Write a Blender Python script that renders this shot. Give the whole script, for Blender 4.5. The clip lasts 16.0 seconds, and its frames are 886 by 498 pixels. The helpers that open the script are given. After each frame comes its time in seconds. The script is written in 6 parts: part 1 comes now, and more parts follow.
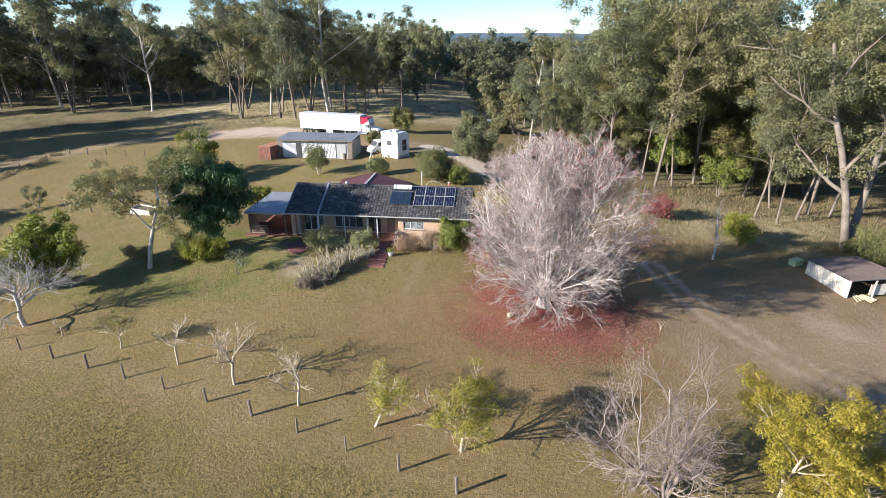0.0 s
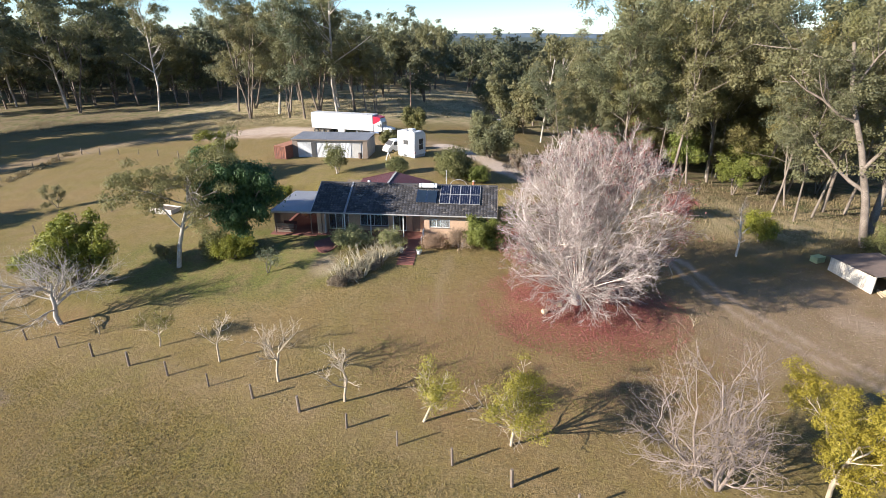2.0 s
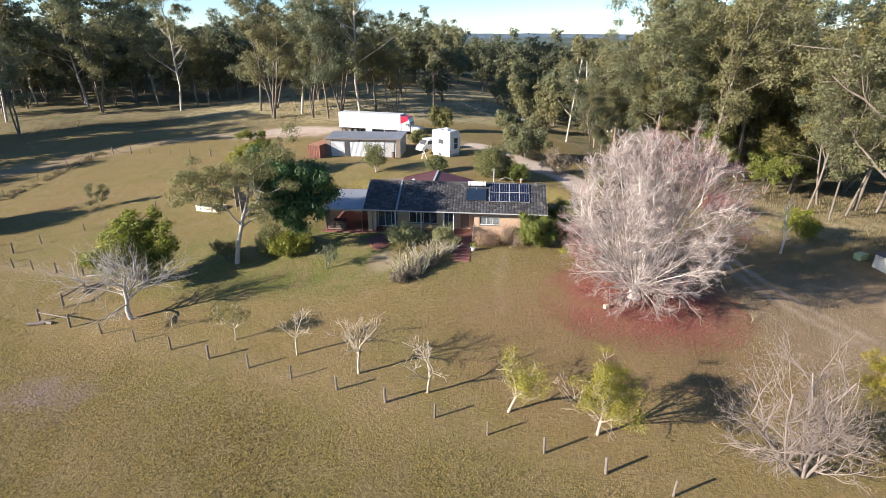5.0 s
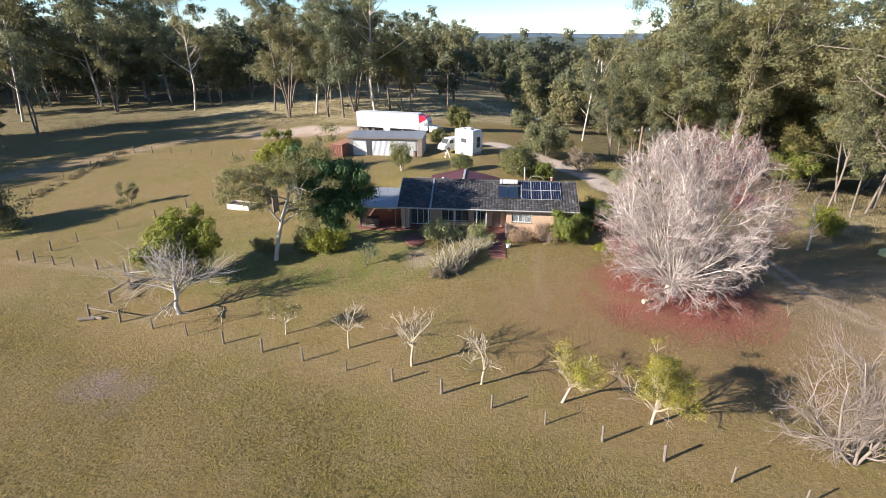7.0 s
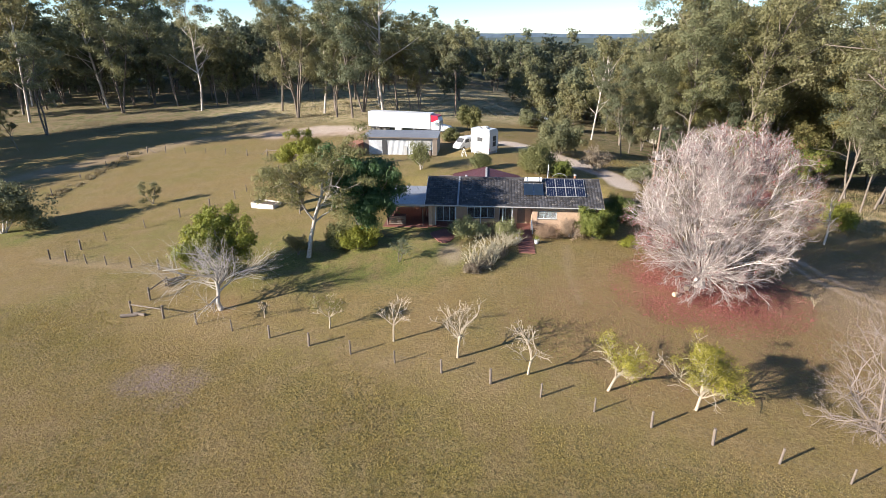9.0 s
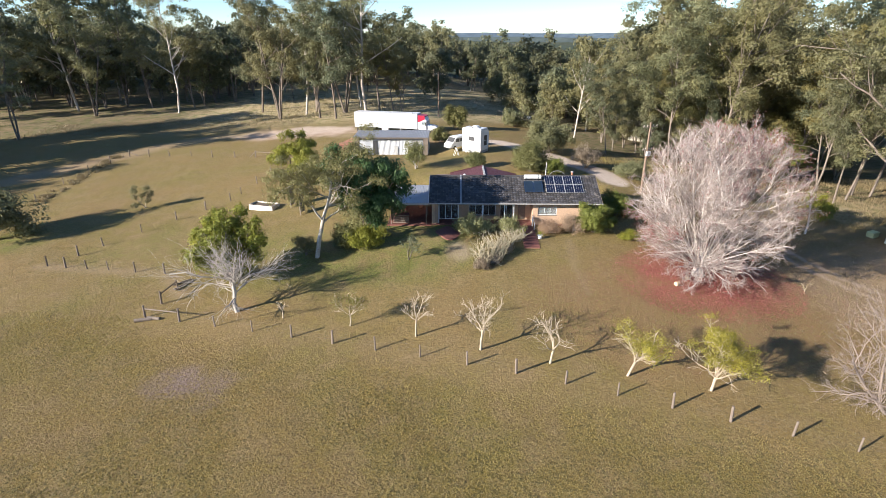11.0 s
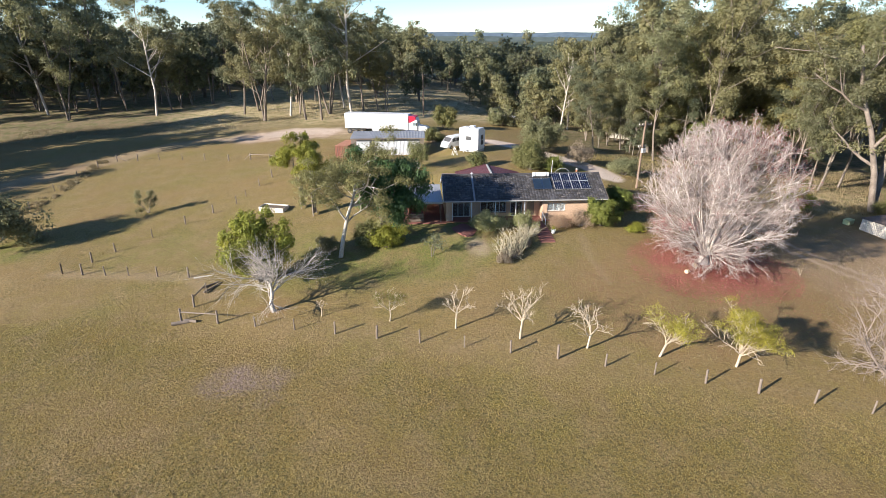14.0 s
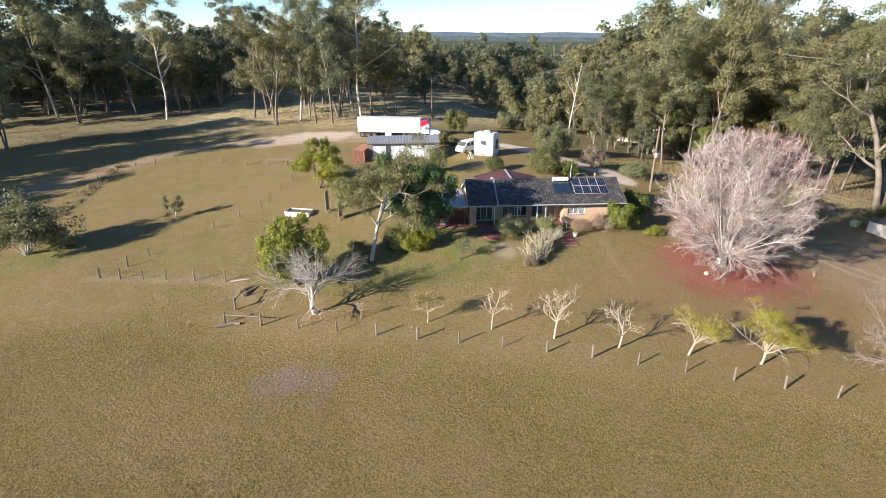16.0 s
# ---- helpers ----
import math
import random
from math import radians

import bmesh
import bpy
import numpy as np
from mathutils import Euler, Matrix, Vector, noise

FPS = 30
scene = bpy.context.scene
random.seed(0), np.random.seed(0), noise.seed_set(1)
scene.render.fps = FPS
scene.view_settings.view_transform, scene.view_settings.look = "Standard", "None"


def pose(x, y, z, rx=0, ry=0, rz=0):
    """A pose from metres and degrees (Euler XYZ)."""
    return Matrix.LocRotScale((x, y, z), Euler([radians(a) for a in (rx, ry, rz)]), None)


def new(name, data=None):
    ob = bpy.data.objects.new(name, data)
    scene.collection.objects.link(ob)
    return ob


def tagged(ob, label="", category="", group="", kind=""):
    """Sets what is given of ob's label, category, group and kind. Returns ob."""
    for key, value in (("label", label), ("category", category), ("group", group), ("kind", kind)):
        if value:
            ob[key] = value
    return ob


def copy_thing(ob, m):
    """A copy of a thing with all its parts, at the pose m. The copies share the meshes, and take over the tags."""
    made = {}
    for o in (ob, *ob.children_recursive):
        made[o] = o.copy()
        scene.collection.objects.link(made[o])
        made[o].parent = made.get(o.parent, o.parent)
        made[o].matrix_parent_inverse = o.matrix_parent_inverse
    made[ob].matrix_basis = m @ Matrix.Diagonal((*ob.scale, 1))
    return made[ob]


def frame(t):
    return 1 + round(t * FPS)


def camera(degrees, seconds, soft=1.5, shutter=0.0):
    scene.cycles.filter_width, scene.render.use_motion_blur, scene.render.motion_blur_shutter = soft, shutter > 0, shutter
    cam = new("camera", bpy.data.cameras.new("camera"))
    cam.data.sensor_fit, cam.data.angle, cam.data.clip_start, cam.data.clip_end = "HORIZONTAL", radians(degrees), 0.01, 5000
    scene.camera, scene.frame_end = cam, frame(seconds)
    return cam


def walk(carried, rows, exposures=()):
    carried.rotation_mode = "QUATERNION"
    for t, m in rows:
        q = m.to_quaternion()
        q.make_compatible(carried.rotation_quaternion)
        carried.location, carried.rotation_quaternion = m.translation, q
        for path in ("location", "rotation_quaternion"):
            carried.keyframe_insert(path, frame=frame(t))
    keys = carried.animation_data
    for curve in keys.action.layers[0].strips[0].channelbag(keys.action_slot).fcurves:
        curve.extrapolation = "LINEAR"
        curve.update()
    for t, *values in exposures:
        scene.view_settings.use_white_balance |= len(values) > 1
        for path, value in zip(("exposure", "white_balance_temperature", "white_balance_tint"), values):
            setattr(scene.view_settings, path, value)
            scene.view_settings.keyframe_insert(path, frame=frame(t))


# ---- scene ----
cam = camera(80.4, 16.0, soft=0.75)
METRES, EYE, TILT, LEAN, TURN = 30.0, 22.2, -22.3, 0.0, 0.0
ROWS = [
    (0.0, 0.0, 0.0, 0.0, 0.0, 0.0, -0.0),
    (0.5, -0.0239, -0.0025, -0.002, -0.22, 0.01, 0.11),
    (1.0, -0.0501, -0.0043, -0.0033, -0.31, 0.02, 0.14),
    (1.5, -0.076, -0.0066, -0.0054, -0.32, 0.03, 0.15),
    (2.0, -0.1025, -0.0096, -0.0072, -0.41, 0.02, 0.18),
    (2.5, -0.1309, -0.0126, -0.0092, -0.42, 0.03, 0.18),
    (3.0, -0.1605, -0.0156, -0.0109, -0.37, 0.04, 0.14),
    (3.5, -0.1894, -0.0194, -0.0121, -0.37, 0.05, 0.12),
    (4.0, -0.2178, -0.0244, -0.0143, -0.37, 0.06, 0.12),
    (6.5, -0.3682, -0.0591, -0.0232, -0.49, 0.0, 0.2),
    (7.0, -0.398, -0.0668, -0.0266, -0.5, -0.0, 0.2),
    (7.5, -0.4292, -0.0751, -0.0304, -0.56, 0.01, 0.24),
    (8.0, -0.4604, -0.0833, -0.0335, -0.6, 0.02, 0.27),
    (8.5, -0.4903, -0.0912, -0.0365, -0.75, 0.02, 0.35),
    (9.0, -0.5208, -0.1002, -0.0385, -1.21, 0.01, 0.55),
    (11.5, -0.6777, -0.1401, -0.046, -5.46, -0.16, 2.33),
    (12.0, -0.7098, -0.148, -0.0477, -6.54, -0.24, 2.77),
    (12.5, -0.7426, -0.1544, -0.0488, -7.3, -0.28, 3.07),
    (13.0, -0.7761, -0.1607, -0.0487, -7.79, -0.32, 3.28),
    (13.5, -0.8103, -0.1678, -0.047, -8.05, -0.33, 3.39),
    (14.0, -0.8441, -0.1761, -0.0445, -8.23, -0.35, 3.45),
    (14.5, -0.8763, -0.1848, -0.0411, -8.31, -0.36, 3.49),
    (15.0, -0.9076, -0.1956, -0.0368, -8.35, -0.36, 3.51),
    (15.5, -0.9374, -0.2073, -0.0311, -8.43, -0.37, 3.54),
    (16.0, -0.9685, -0.2214, -0.0242, -8.81, -0.4, 3.67),
]
walk(cam, [(t, pose(0, 0, EYE, TILT, LEAN, TURN) @ pose(METRES * x, METRES * y, METRES * z, 90 + pitch, roll, yaw)) for t, x, y, z, yaw, pitch, roll in ROWS],
     exposures=((0.0, 1.40, 6150, 8.5), (1.0, 1.40, 6350, 9.5), (3.0, 1.40, 6500, 10.0), (16.0, 1.40, 6500, 10.0)))

# ---- light ----
SUN_AZ, SUN_EL = 23.0, 20.5
SUN_DIR = Vector((math.cos(radians(SUN_AZ)) * math.cos(radians(SUN_EL)), math.sin(radians(SUN_AZ)) * math.cos(radians(SUN_EL)), -math.sin(radians(SUN_EL))))
sun = new("sun", bpy.data.lights.new("sun", "SUN"))
sun.data.energy, sun.data.angle, sun.data.color = 5.0, radians(0.55), (1.0, 0.925, 0.83)
sun.matrix_world = Matrix.Translation((-60, -30, 60)) @ SUN_DIR.to_track_quat("-Z", "Y").to_matrix().to_4x4()
world = bpy.data.worlds.new("sky")
scene.world = world
world.use_nodes = True
wn = world.node_tree
wn.nodes.clear()
w_out, w_bg, w_sky = wn.nodes.new("ShaderNodeOutputWorld"), wn.nodes.new("ShaderNodeBackground"), wn.nodes.new("ShaderNodeTexSky")
w_sky.sky_type, w_sky.sun_disc = "NISHITA", False
w_sky.sun_elevation, w_sky.sun_rotation = radians(SUN_EL), radians(247)
w_sky.altitude, w_sky.air_density, w_sky.dust_density, w_sky.ozone_density = 1500, 1.0, 0.0, 5.0
w_bg.inputs["Strength"].default_value = 0.086
wn.links.new(w_sky.outputs[0], w_bg.inputs[0])
wn.links.new(w_bg.outputs[0], w_out.inputs[0])


# ---- materials ----
def tree_of(name):
    m = bpy.data.materials.new(name)
    m.use_nodes = True
    nt = m.node_tree
    nt.nodes.clear()
    return m, nt


def node(nt, kind, **values):
    n = nt.nodes.new(kind)
    for key, value in values.items():
        if key in n.inputs:
            n.inputs[key].default_value = value
    return n


def mixcol(nt, fac, a, b, blend="MIX"):
    """A colour mix; fac, a and b are sockets or values."""
    n = nt.nodes.new("ShaderNodeMix")
    n.data_type, n.blend_type = "RGBA", blend
    for socket, value in ((n.inputs[0], fac), (n.inputs[6], a), (n.inputs[7], b)):
        if isinstance(value, bpy.types.NodeSocket):
            nt.links.new(value, socket)
        elif isinstance(value, (int, float)):
            socket.default_value = value
        else:
            socket.default_value = (*value, 1)
    return n.outputs[2]


def noise_tex(nt, scale, detail=4.0, rough=0.6, coord="Object"):
    n = nt.nodes.new("ShaderNodeTexNoise")
    n.inputs["Scale"].default_value, n.inputs["Detail"].default_value, n.inputs["Roughness"].default_value = scale, detail, rough
    if coord == "Position":
        g = nt.nodes.new("ShaderNodeNewGeometry")
        nt.links.new(g.outputs["Position"], n.inputs["Vector"])
    else:
        c = nt.nodes.new("ShaderNodeTexCoord")
        nt.links.new(c.outputs[coord], n.inputs["Vector"])
    return n.outputs["Fac"]


def ramp(nt, fac, lo, hi):
    n = nt.nodes.new("ShaderNodeMapRange")
    n.inputs["From Min"].default_value, n.inputs["From Max"].default_value = lo, hi
    nt.links.new(fac, n.inputs["Value"])
    return n.outputs["Result"]


def surface(name, base, other=None, rough=0.7, metal=0.0, scale=1.5, fine=18.0, bump=0.02, stain=None, spec=0.5, island=0.0):
    """A worn surface: two base colours mixed by coarse noise, a fine grain, stains and relief."""
    m, nt = tree_of(name)
    other = other or tuple(c * 0.78 for c in base)
    out, bsdf = nt.nodes.new("ShaderNodeOutputMaterial"), nt.nodes.new("ShaderNodeBsdfPrincipled")
    coarse, grain = noise_tex(nt, scale), noise_tex(nt, fine, 3.0)
    col = mixcol(nt, ramp(nt, coarse, 0.35, 0.65), base, other)
    col = mixcol(nt, ramp(nt, grain, 0.3, 0.75), col, tuple(c * 0.72 for c in other))
    if stain:
        col = mixcol(nt, ramp(nt, noise_tex(nt, scale * 2.7, 6.0, 0.7), 0.56, 0.7), col, stain)
    if island:
        g = nt.nodes.new("ShaderNodeNewGeometry")
        col = mixcol(nt, ramp(nt, g.outputs["Random Per Island"], 1 - island, 1.0), col, tuple(min(1, c * 3.0) for c in base))
    nt.links.new(col, bsdf.inputs["Base Color"])
    bsdf.inputs["Roughness"].default_value, bsdf.inputs["Metallic"].default_value = rough, metal
    bsdf.inputs["Specular IOR Level"].default_value = spec
    b = node(nt, "ShaderNodeBump", Strength=0.6, Distance=bump)
    nt.links.new(grain, b.inputs["Height"])
    nt.links.new(b.outputs[0], bsdf.inputs["Normal"])
    nt.links.new(bsdf.outputs[0], out.inputs[0])
    return m


def foliage(name, dark, light, tip=None, through_light=0.3, rough=0.55):
    """Leaves: each one its own tint, lighter and yellower ones among darker ones, some light coming through."""
    m, nt = tree_of(name)
    out, bsdf = nt.nodes.new("ShaderNodeOutputMaterial"), nt.nodes.new("ShaderNodeBsdfPrincipled")
    trans, mix = nt.nodes.new("ShaderNodeBsdfTranslucent"), nt.nodes.new("ShaderNodeMixShader")
    g, oi = nt.nodes.new("ShaderNodeNewGeometry"), nt.nodes.new("ShaderNodeObjectInfo")
    col = mixcol(nt, g.outputs["Random Per Island"], dark, light)
    col = mixcol(nt, ramp(nt, noise_tex(nt, 0.45, 2.0), 0.4, 0.62), col, tuple(0.5 * (a + b) * 0.8 for a, b in zip(dark, light)))
    if tip:
        col = mixcol(nt, ramp(nt, noise_tex(nt, 0.3, 3.0), 0.55, 0.68), col, tip)
    col = mixcol(nt, ramp(nt, oi.outputs["Random"], 0.0, 2.2), col, (dark[0] * 1.3 + 0.02, dark[1] * 1.05, dark[2] * 0.8))
    nt.links.new(col, bsdf.inputs["Base Color"])
    nt.links.new(col, trans.inputs["Color"])
    bsdf.inputs["Roughness"].default_value = rough
    bsdf.inputs["Specular IOR Level"].default_value = 0.35
    mix.inputs[0].default_value = through_light
    nt.links.new(bsdf.outputs[0], mix.inputs[1])
    nt.links.new(trans.outputs[0], mix.inputs[2])
    nt.links.new(mix.outputs[0], out.inputs[0])
    return m


M_GUM = foliage("gum_leaves", (0.15, 0.158, 0.082), (0.27, 0.272, 0.138), tip=(0.295, 0.28, 0.132), through_light=0.4)
M_GUM_DARK = foliage("dark_gum_leaves", (0.113, 0.13, 0.076), (0.2, 0.215, 0.122), through_light=0.4)
M_GUM_WARM = foliage("warm_gum_leaves", (0.142, 0.14, 0.057), (0.27, 0.255, 0.10), tip=(0.29, 0.255, 0.10), through_light=0.36)
M_GREEN = foliage("green_leaves", (0.035, 0.078, 0.03), (0.10, 0.175, 0.055))
M_LIME = foliage("lime_leaves", (0.13, 0.155, 0.022), (0.33, 0.33, 0.05), tip=(0.34, 0.31, 0.035))
M_MID = foliage("mid_green_leaves", (0.09, 0.125, 0.03), (0.25, 0.28, 0.06), tip=(0.23, 0.24, 0.05))
M_YELLOW = foliage("yellow_leaves", (0.19, 0.18, 0.03), (0.41, 0.365, 0.055), tip=(0.26, 0.265, 0.04))
M_GOLD = foliage("golden_leaves", (0.21, 0.185, 0.025), (0.42, 0.355, 0.045), tip=(0.27, 0.25, 0.035))
M_ORANGE = foliage("mixed_leaves", (0.10, 0.12, 0.03), (0.26, 0.24, 0.06), tip=(0.28, 0.22, 0.05))
M_SHRUB = foliage("shrub_leaves", (0.095, 0.11, 0.04), (0.25, 0.25, 0.095))
# variegated leaves, paled further for sunlight that the trees keep off these shrubs
M_VARIEGATED_LIT = foliage("variegated_leaves_lit", (0.15, 0.165, 0.065), (0.40, 0.40, 0.19))
M_WISPY = foliage("wispy_brown_leaves", (0.26, 0.19, 0.13), (0.44, 0.34, 0.24))
M_GREY_SHRUB = foliage("grey_leaves", (0.17, 0.15, 0.11), (0.36, 0.31, 0.24))
M_RED_LEAF = foliage("red_leaves", (0.21, 0.06, 0.055), (0.42, 0.14, 0.125), tip=(0.30, 0.15, 0.11), through_light=0.15)
M_BUD = foliage("red_buds", (0.19, 0.065, 0.06), (0.37, 0.145, 0.13), through_light=0.2)
M_DRY = foliage("dry_grass", (0.18, 0.15, 0.08), (0.30, 0.25, 0.145), through_light=0.2)
M_TUFT = foliage("grass_blades", (0.20, 0.168, 0.056), (0.35, 0.28, 0.098), tip=(0.34, 0.25, 0.088), through_light=0.35)
M_LAWN = foliage("lawn_blades", (0.12, 0.112, 0.036), (0.27, 0.215, 0.08), tip=(0.25, 0.19, 0.07), through_light=0.35)
M_BARK = surface("gum_bark", (0.29, 0.235, 0.19), (0.14, 0.11, 0.085), 0.85, scale=0.8, fine=9, bump=0.03)
M_BARK_WHITE = surface("white_bark", (0.66, 0.61, 0.54), (0.40, 0.34, 0.28), 0.8, scale=1.2, fine=10, bump=0.02)
M_BARK_DARK = surface("dark_bark", (0.14, 0.11, 0.09), (0.23, 0.19, 0.15), 0.9, scale=1.5, fine=14, bump=0.04)
M_BARK_PALE = surface("pale_twig_bark", (0.54, 0.45, 0.33), (0.40, 0.32, 0.23), 0.85, scale=1.5, fine=12, bump=0.02)
M_BARK_GREY = surface("ash_grey_bark", (0.55, 0.50, 0.46), (0.36, 0.31, 0.28), 0.85, scale=1.5, fine=12, bump=0.02)
M_BARK_ASH = surface("bleached_ash_bark", (0.63, 0.57, 0.49), (0.42, 0.36, 0.31), 0.85, scale=1.5, fine=12, bump=0.02)
M_FRANGIPANI = surface("frangipani_bark", (0.50, 0.44, 0.31), (0.36, 0.31, 0.21), 0.85, scale=1.5, fine=12, bump=0.02)
M_TWIG_PINK = surface("pinkish_twigs", (0.43, 0.355, 0.32), (0.33, 0.26, 0.235), 0.9, scale=0.6, fine=10, bump=0.0)
M_BARK_PINK = surface("pinkish_bark", (0.76, 0.70, 0.64), (0.60, 0.52, 0.47), 0.85, scale=0.6, fine=10, bump=0.02)
M_BARK_TAN = surface("pinkish_tan_bark", (0.38, 0.30, 0.255), (0.26, 0.205, 0.175), 0.85, scale=1.2, fine=12, bump=0.02)
M_POST = surface("weathered_post", (0.13, 0.10, 0.08), (0.24, 0.19, 0.15), 0.9, scale=3, fine=30, bump=0.02)
M_WIRE = surface("fence_wire", (0.18, 0.17, 0.16), rough=0.7, metal=0.5)
M_POLE = surface("power_pole_timber", (0.30, 0.20, 0.14), (0.20, 0.14, 0.10), 0.85, scale=2, fine=20)


# ---- mesh helpers ----
def link_mesh(name, verts, faces, material, parent=None, label="", smooth=False):
    me = bpy.data.meshes.new(name)
    me.from_pydata(verts if isinstance(verts, list) else verts.tolist(), [], faces if isinstance(faces, list) else faces.tolist())
    me.materials.append(material)
    if smooth:
        me.shade_smooth()
    ob = new(name, me)
    if parent:
        ob.parent = parent
    return tagged(ob, label)


def part(name, bm, material, parent=None, label="", smooth=False):
    """Links a bmesh as one mesh object, under its thing."""
    bmesh.ops.recalc_face_normals(bm, faces=bm.faces)
    me = bpy.data.meshes.new(name)
    bm.to_mesh(me)
    bm.free()
    me.materials.append(material)
    if smooth:
        me.shade_smooth()
    ob = new(name, me)
    if parent:
        ob.parent = parent
    return tagged(ob, label)


def thing(name, m, label, category, group=""):
    ob = new(name)
    ob.empty_display_size = 0.3
    ob.matrix_world = m
    return tagged(ob, label, category, group)


def box(bm, x0, y0, z0, x1, y1, z1, bevel=0.0, m=None):
    made = bmesh.ops.create_cube(bm, size=1)["verts"]
    for v in made:
        v.co = Vector(((x0 + x1) / 2 + v.co.x * (x1 - x0), (y0 + y1) / 2 + v.co.y * (y1 - y0), (z0 + z1) / 2 + v.co.z * (z1 - z0)))
    if bevel:
        edges = list({e for v in made for e in v.link_edges})
        made = [v for v in bmesh.ops.bevel(bm, geom=edges, offset=bevel, segments=2, affect="EDGES", profile=0.5)["verts"]] + [v for v in made if v.is_valid]
    if m:
        bmesh.ops.transform(bm, matrix=m, verts=list({v for v in made if v.is_valid}))
    return bm


def rod(bm, a, b, r0, r1=None, n=8):
    """A tapered round bar from a to b."""
    a, b, r1 = Vector(a), Vector(b), r0 if r1 is None else r1
    d = b - a
    m = Matrix.Translation((a + b) / 2) @ d.to_track_quat("Z", "Y").to_matrix().to_4x4()
    bmesh.ops.create_cone(bm, cap_ends=True, segments=n, radius1=r0, radius2=r1, depth=d.length, matrix=m)
    return bm


def prism(bm, outline, axis, lo, hi):
    """Extrudes a 2D outline along x, y or z."""
    order = {"x": lambda p, h: (h, p[0], p[1]), "y": lambda p, h: (p[0], h, p[1]), "z": lambda p, h: (p[0], p[1], h)}[axis]
    a = [bm.verts.new(order(p, lo)) for p in outline]
    b = [bm.verts.new(order(p, hi)) for p in outline]
    n = len(outline)
    bm.faces.new(a)
    bm.faces.new(b[::-1])
    for i in range(n):
        bm.faces.new((a[i], b[i], b[(i + 1) % n], a[(i + 1) % n]))
    return bm


B = bmesh.new


def sheet(bm, corner, along, up, ribs, depth, thick=0.0):
    """A corrugated metal sheet: ribs run along "up" and repeat along "along"."""
    corner, along, up = Vector(corner), Vector(along), Vector(up)
    n = along.cross(up).normalized()
    prev = None
    for i in range(ribs * 4 + 1):
        off = (0, 0, 1, 1)[i % 4] * depth
        p = corner + along * (i / (ribs * 4)) + n * off
        pair = (bm.verts.new(p), bm.verts.new(p + up))
        if prev:
            bm.faces.new((prev[0], pair[0], pair[1], prev[1]))
        prev = pair
    return bm


# ---- terrain ----
LAND = (1.165, -1.016, 2.95, -4.112, -2.01, -0.221, -2.799, -3.635, 3.117)
HOUSE = Matrix.Translation((-16.35, 51.43, 2.45)) @ Matrix.Rotation(radians(-6), 4, "Z") @ Matrix.Diagonal((1.03, 1, 1, 1))


def smooth01(v):
    v = np.clip(v, 0, 1)
    return v * v * (3 - 2 * v)


def land(x, y):
    """The height of the ground: a low knoll under the house that falls away to both sides, level country behind, far hills."""
    x, y = np.asarray(x, float), np.asarray(y, float)
    u, v = np.tanh(x / 70), np.tanh((y - 60) / 70)
    c = LAND
    z = c[0] + c[1] * u + c[2] * v + c[3] * u * u + c[4] * u * v + c[5] * v * v + c[6] * u * u * v + c[7] * u * v * v
    z = z + c[8] * np.exp(-(((x + 5) / 30) ** 2) - ((y - 70) / 35) ** 2)
    # the levelled pad of the house
    ca, sa = math.cos(radians(-6)), math.sin(radians(-6))
    hx, hy = (x + 16.1) * ca + (y - 51.4) * sa, -(x + 16.1) * sa + (y - 51.4) * ca
    out = np.hypot(np.maximum(abs(hx - 7.5) - 11.8, 0), np.maximum(abs(hy - 5.6) - 5.4, 0))
    w = 1 - smooth01(out / 5.0)
    z = z * (1 - w) + 2.36 * w
    # the levelled pad of the shed
    out = np.hypot(np.maximum(abs(x + 20.7) - 7.0, 0), np.maximum(abs(y - 86.5) - 4.5, 0))
    w = 1 - smooth01(out / 7.0)
    z = z * (1 - w) + 3.5 * w
    # far country
    r = np.hypot(x, y)
    far = smooth01((r - 260) / 600)
    hills = 10 * np.sin(x / 310 + 1.1) + 7 * np.sin(x / 137 + y / 400)
    rise = smooth01((r - 1700) / 1100)
    z = z * (1 - far) + far * (-24 + rise * (12 + 0.3 * hills))
    return z


def gz(x, y):
    return float(land(x, y))


def at(x, y, rz=0.0, s=1.0, dz=0.0):
    return pose(x, y, gz(x, y) + dz, 0, 0, rz) @ Matrix.Scale(s, 4)


def spread(inner, step, outer, grow_by):
    """Grid lines: even within, wider and wider outside."""
    lo, hi = inner
    line = list(np.arange(lo, hi + 0.01, step))
    a, b, g = lo, hi, step
    while a > -outer or b < outer:
        g *= grow_by
        a, b = a - g, b + g
        line = [a] + line + [b]
    return np.array(line)


def near_line(x, y, pts):
    """Distance to a broken line."""
    best = np.full(np.shape(x), 1e9)
    for (x0, y0), (x1, y1) in zip(pts, pts[1:]):
        dx, dy = x1 - x0, y1 - y0
        t = np.clip(((x - x0) * dx + (y - y0) * dy) / (dx * dx + dy * dy), 0, 1)
        best = np.minimum(best, np.hypot(x - x0 - t * dx, y - y0 - t * dy))
    return best


FENCE_FRONT = [(-41.6, 37.2), (-11.75, 25.95), (20.0, 12.0)]
TRACK = [(20.5, 47), (21.6, 41), (23.2, 37), (25.3, 33.3), (29.4, 28.0), (36, 22)]
DRIVE = [(-2, 88), (3, 80), (4.8, 76.5), (6.6, 73), (9.2, 70.2), (10.4, 67.5), (10.5, 64.5)]
FARM_TRACK = [(-130, 80), (-86, 81), (-77, 90), (-66, 103), (-48, 112), (-34, 107), (-20, 97), (-8, 92), (0, 84)]

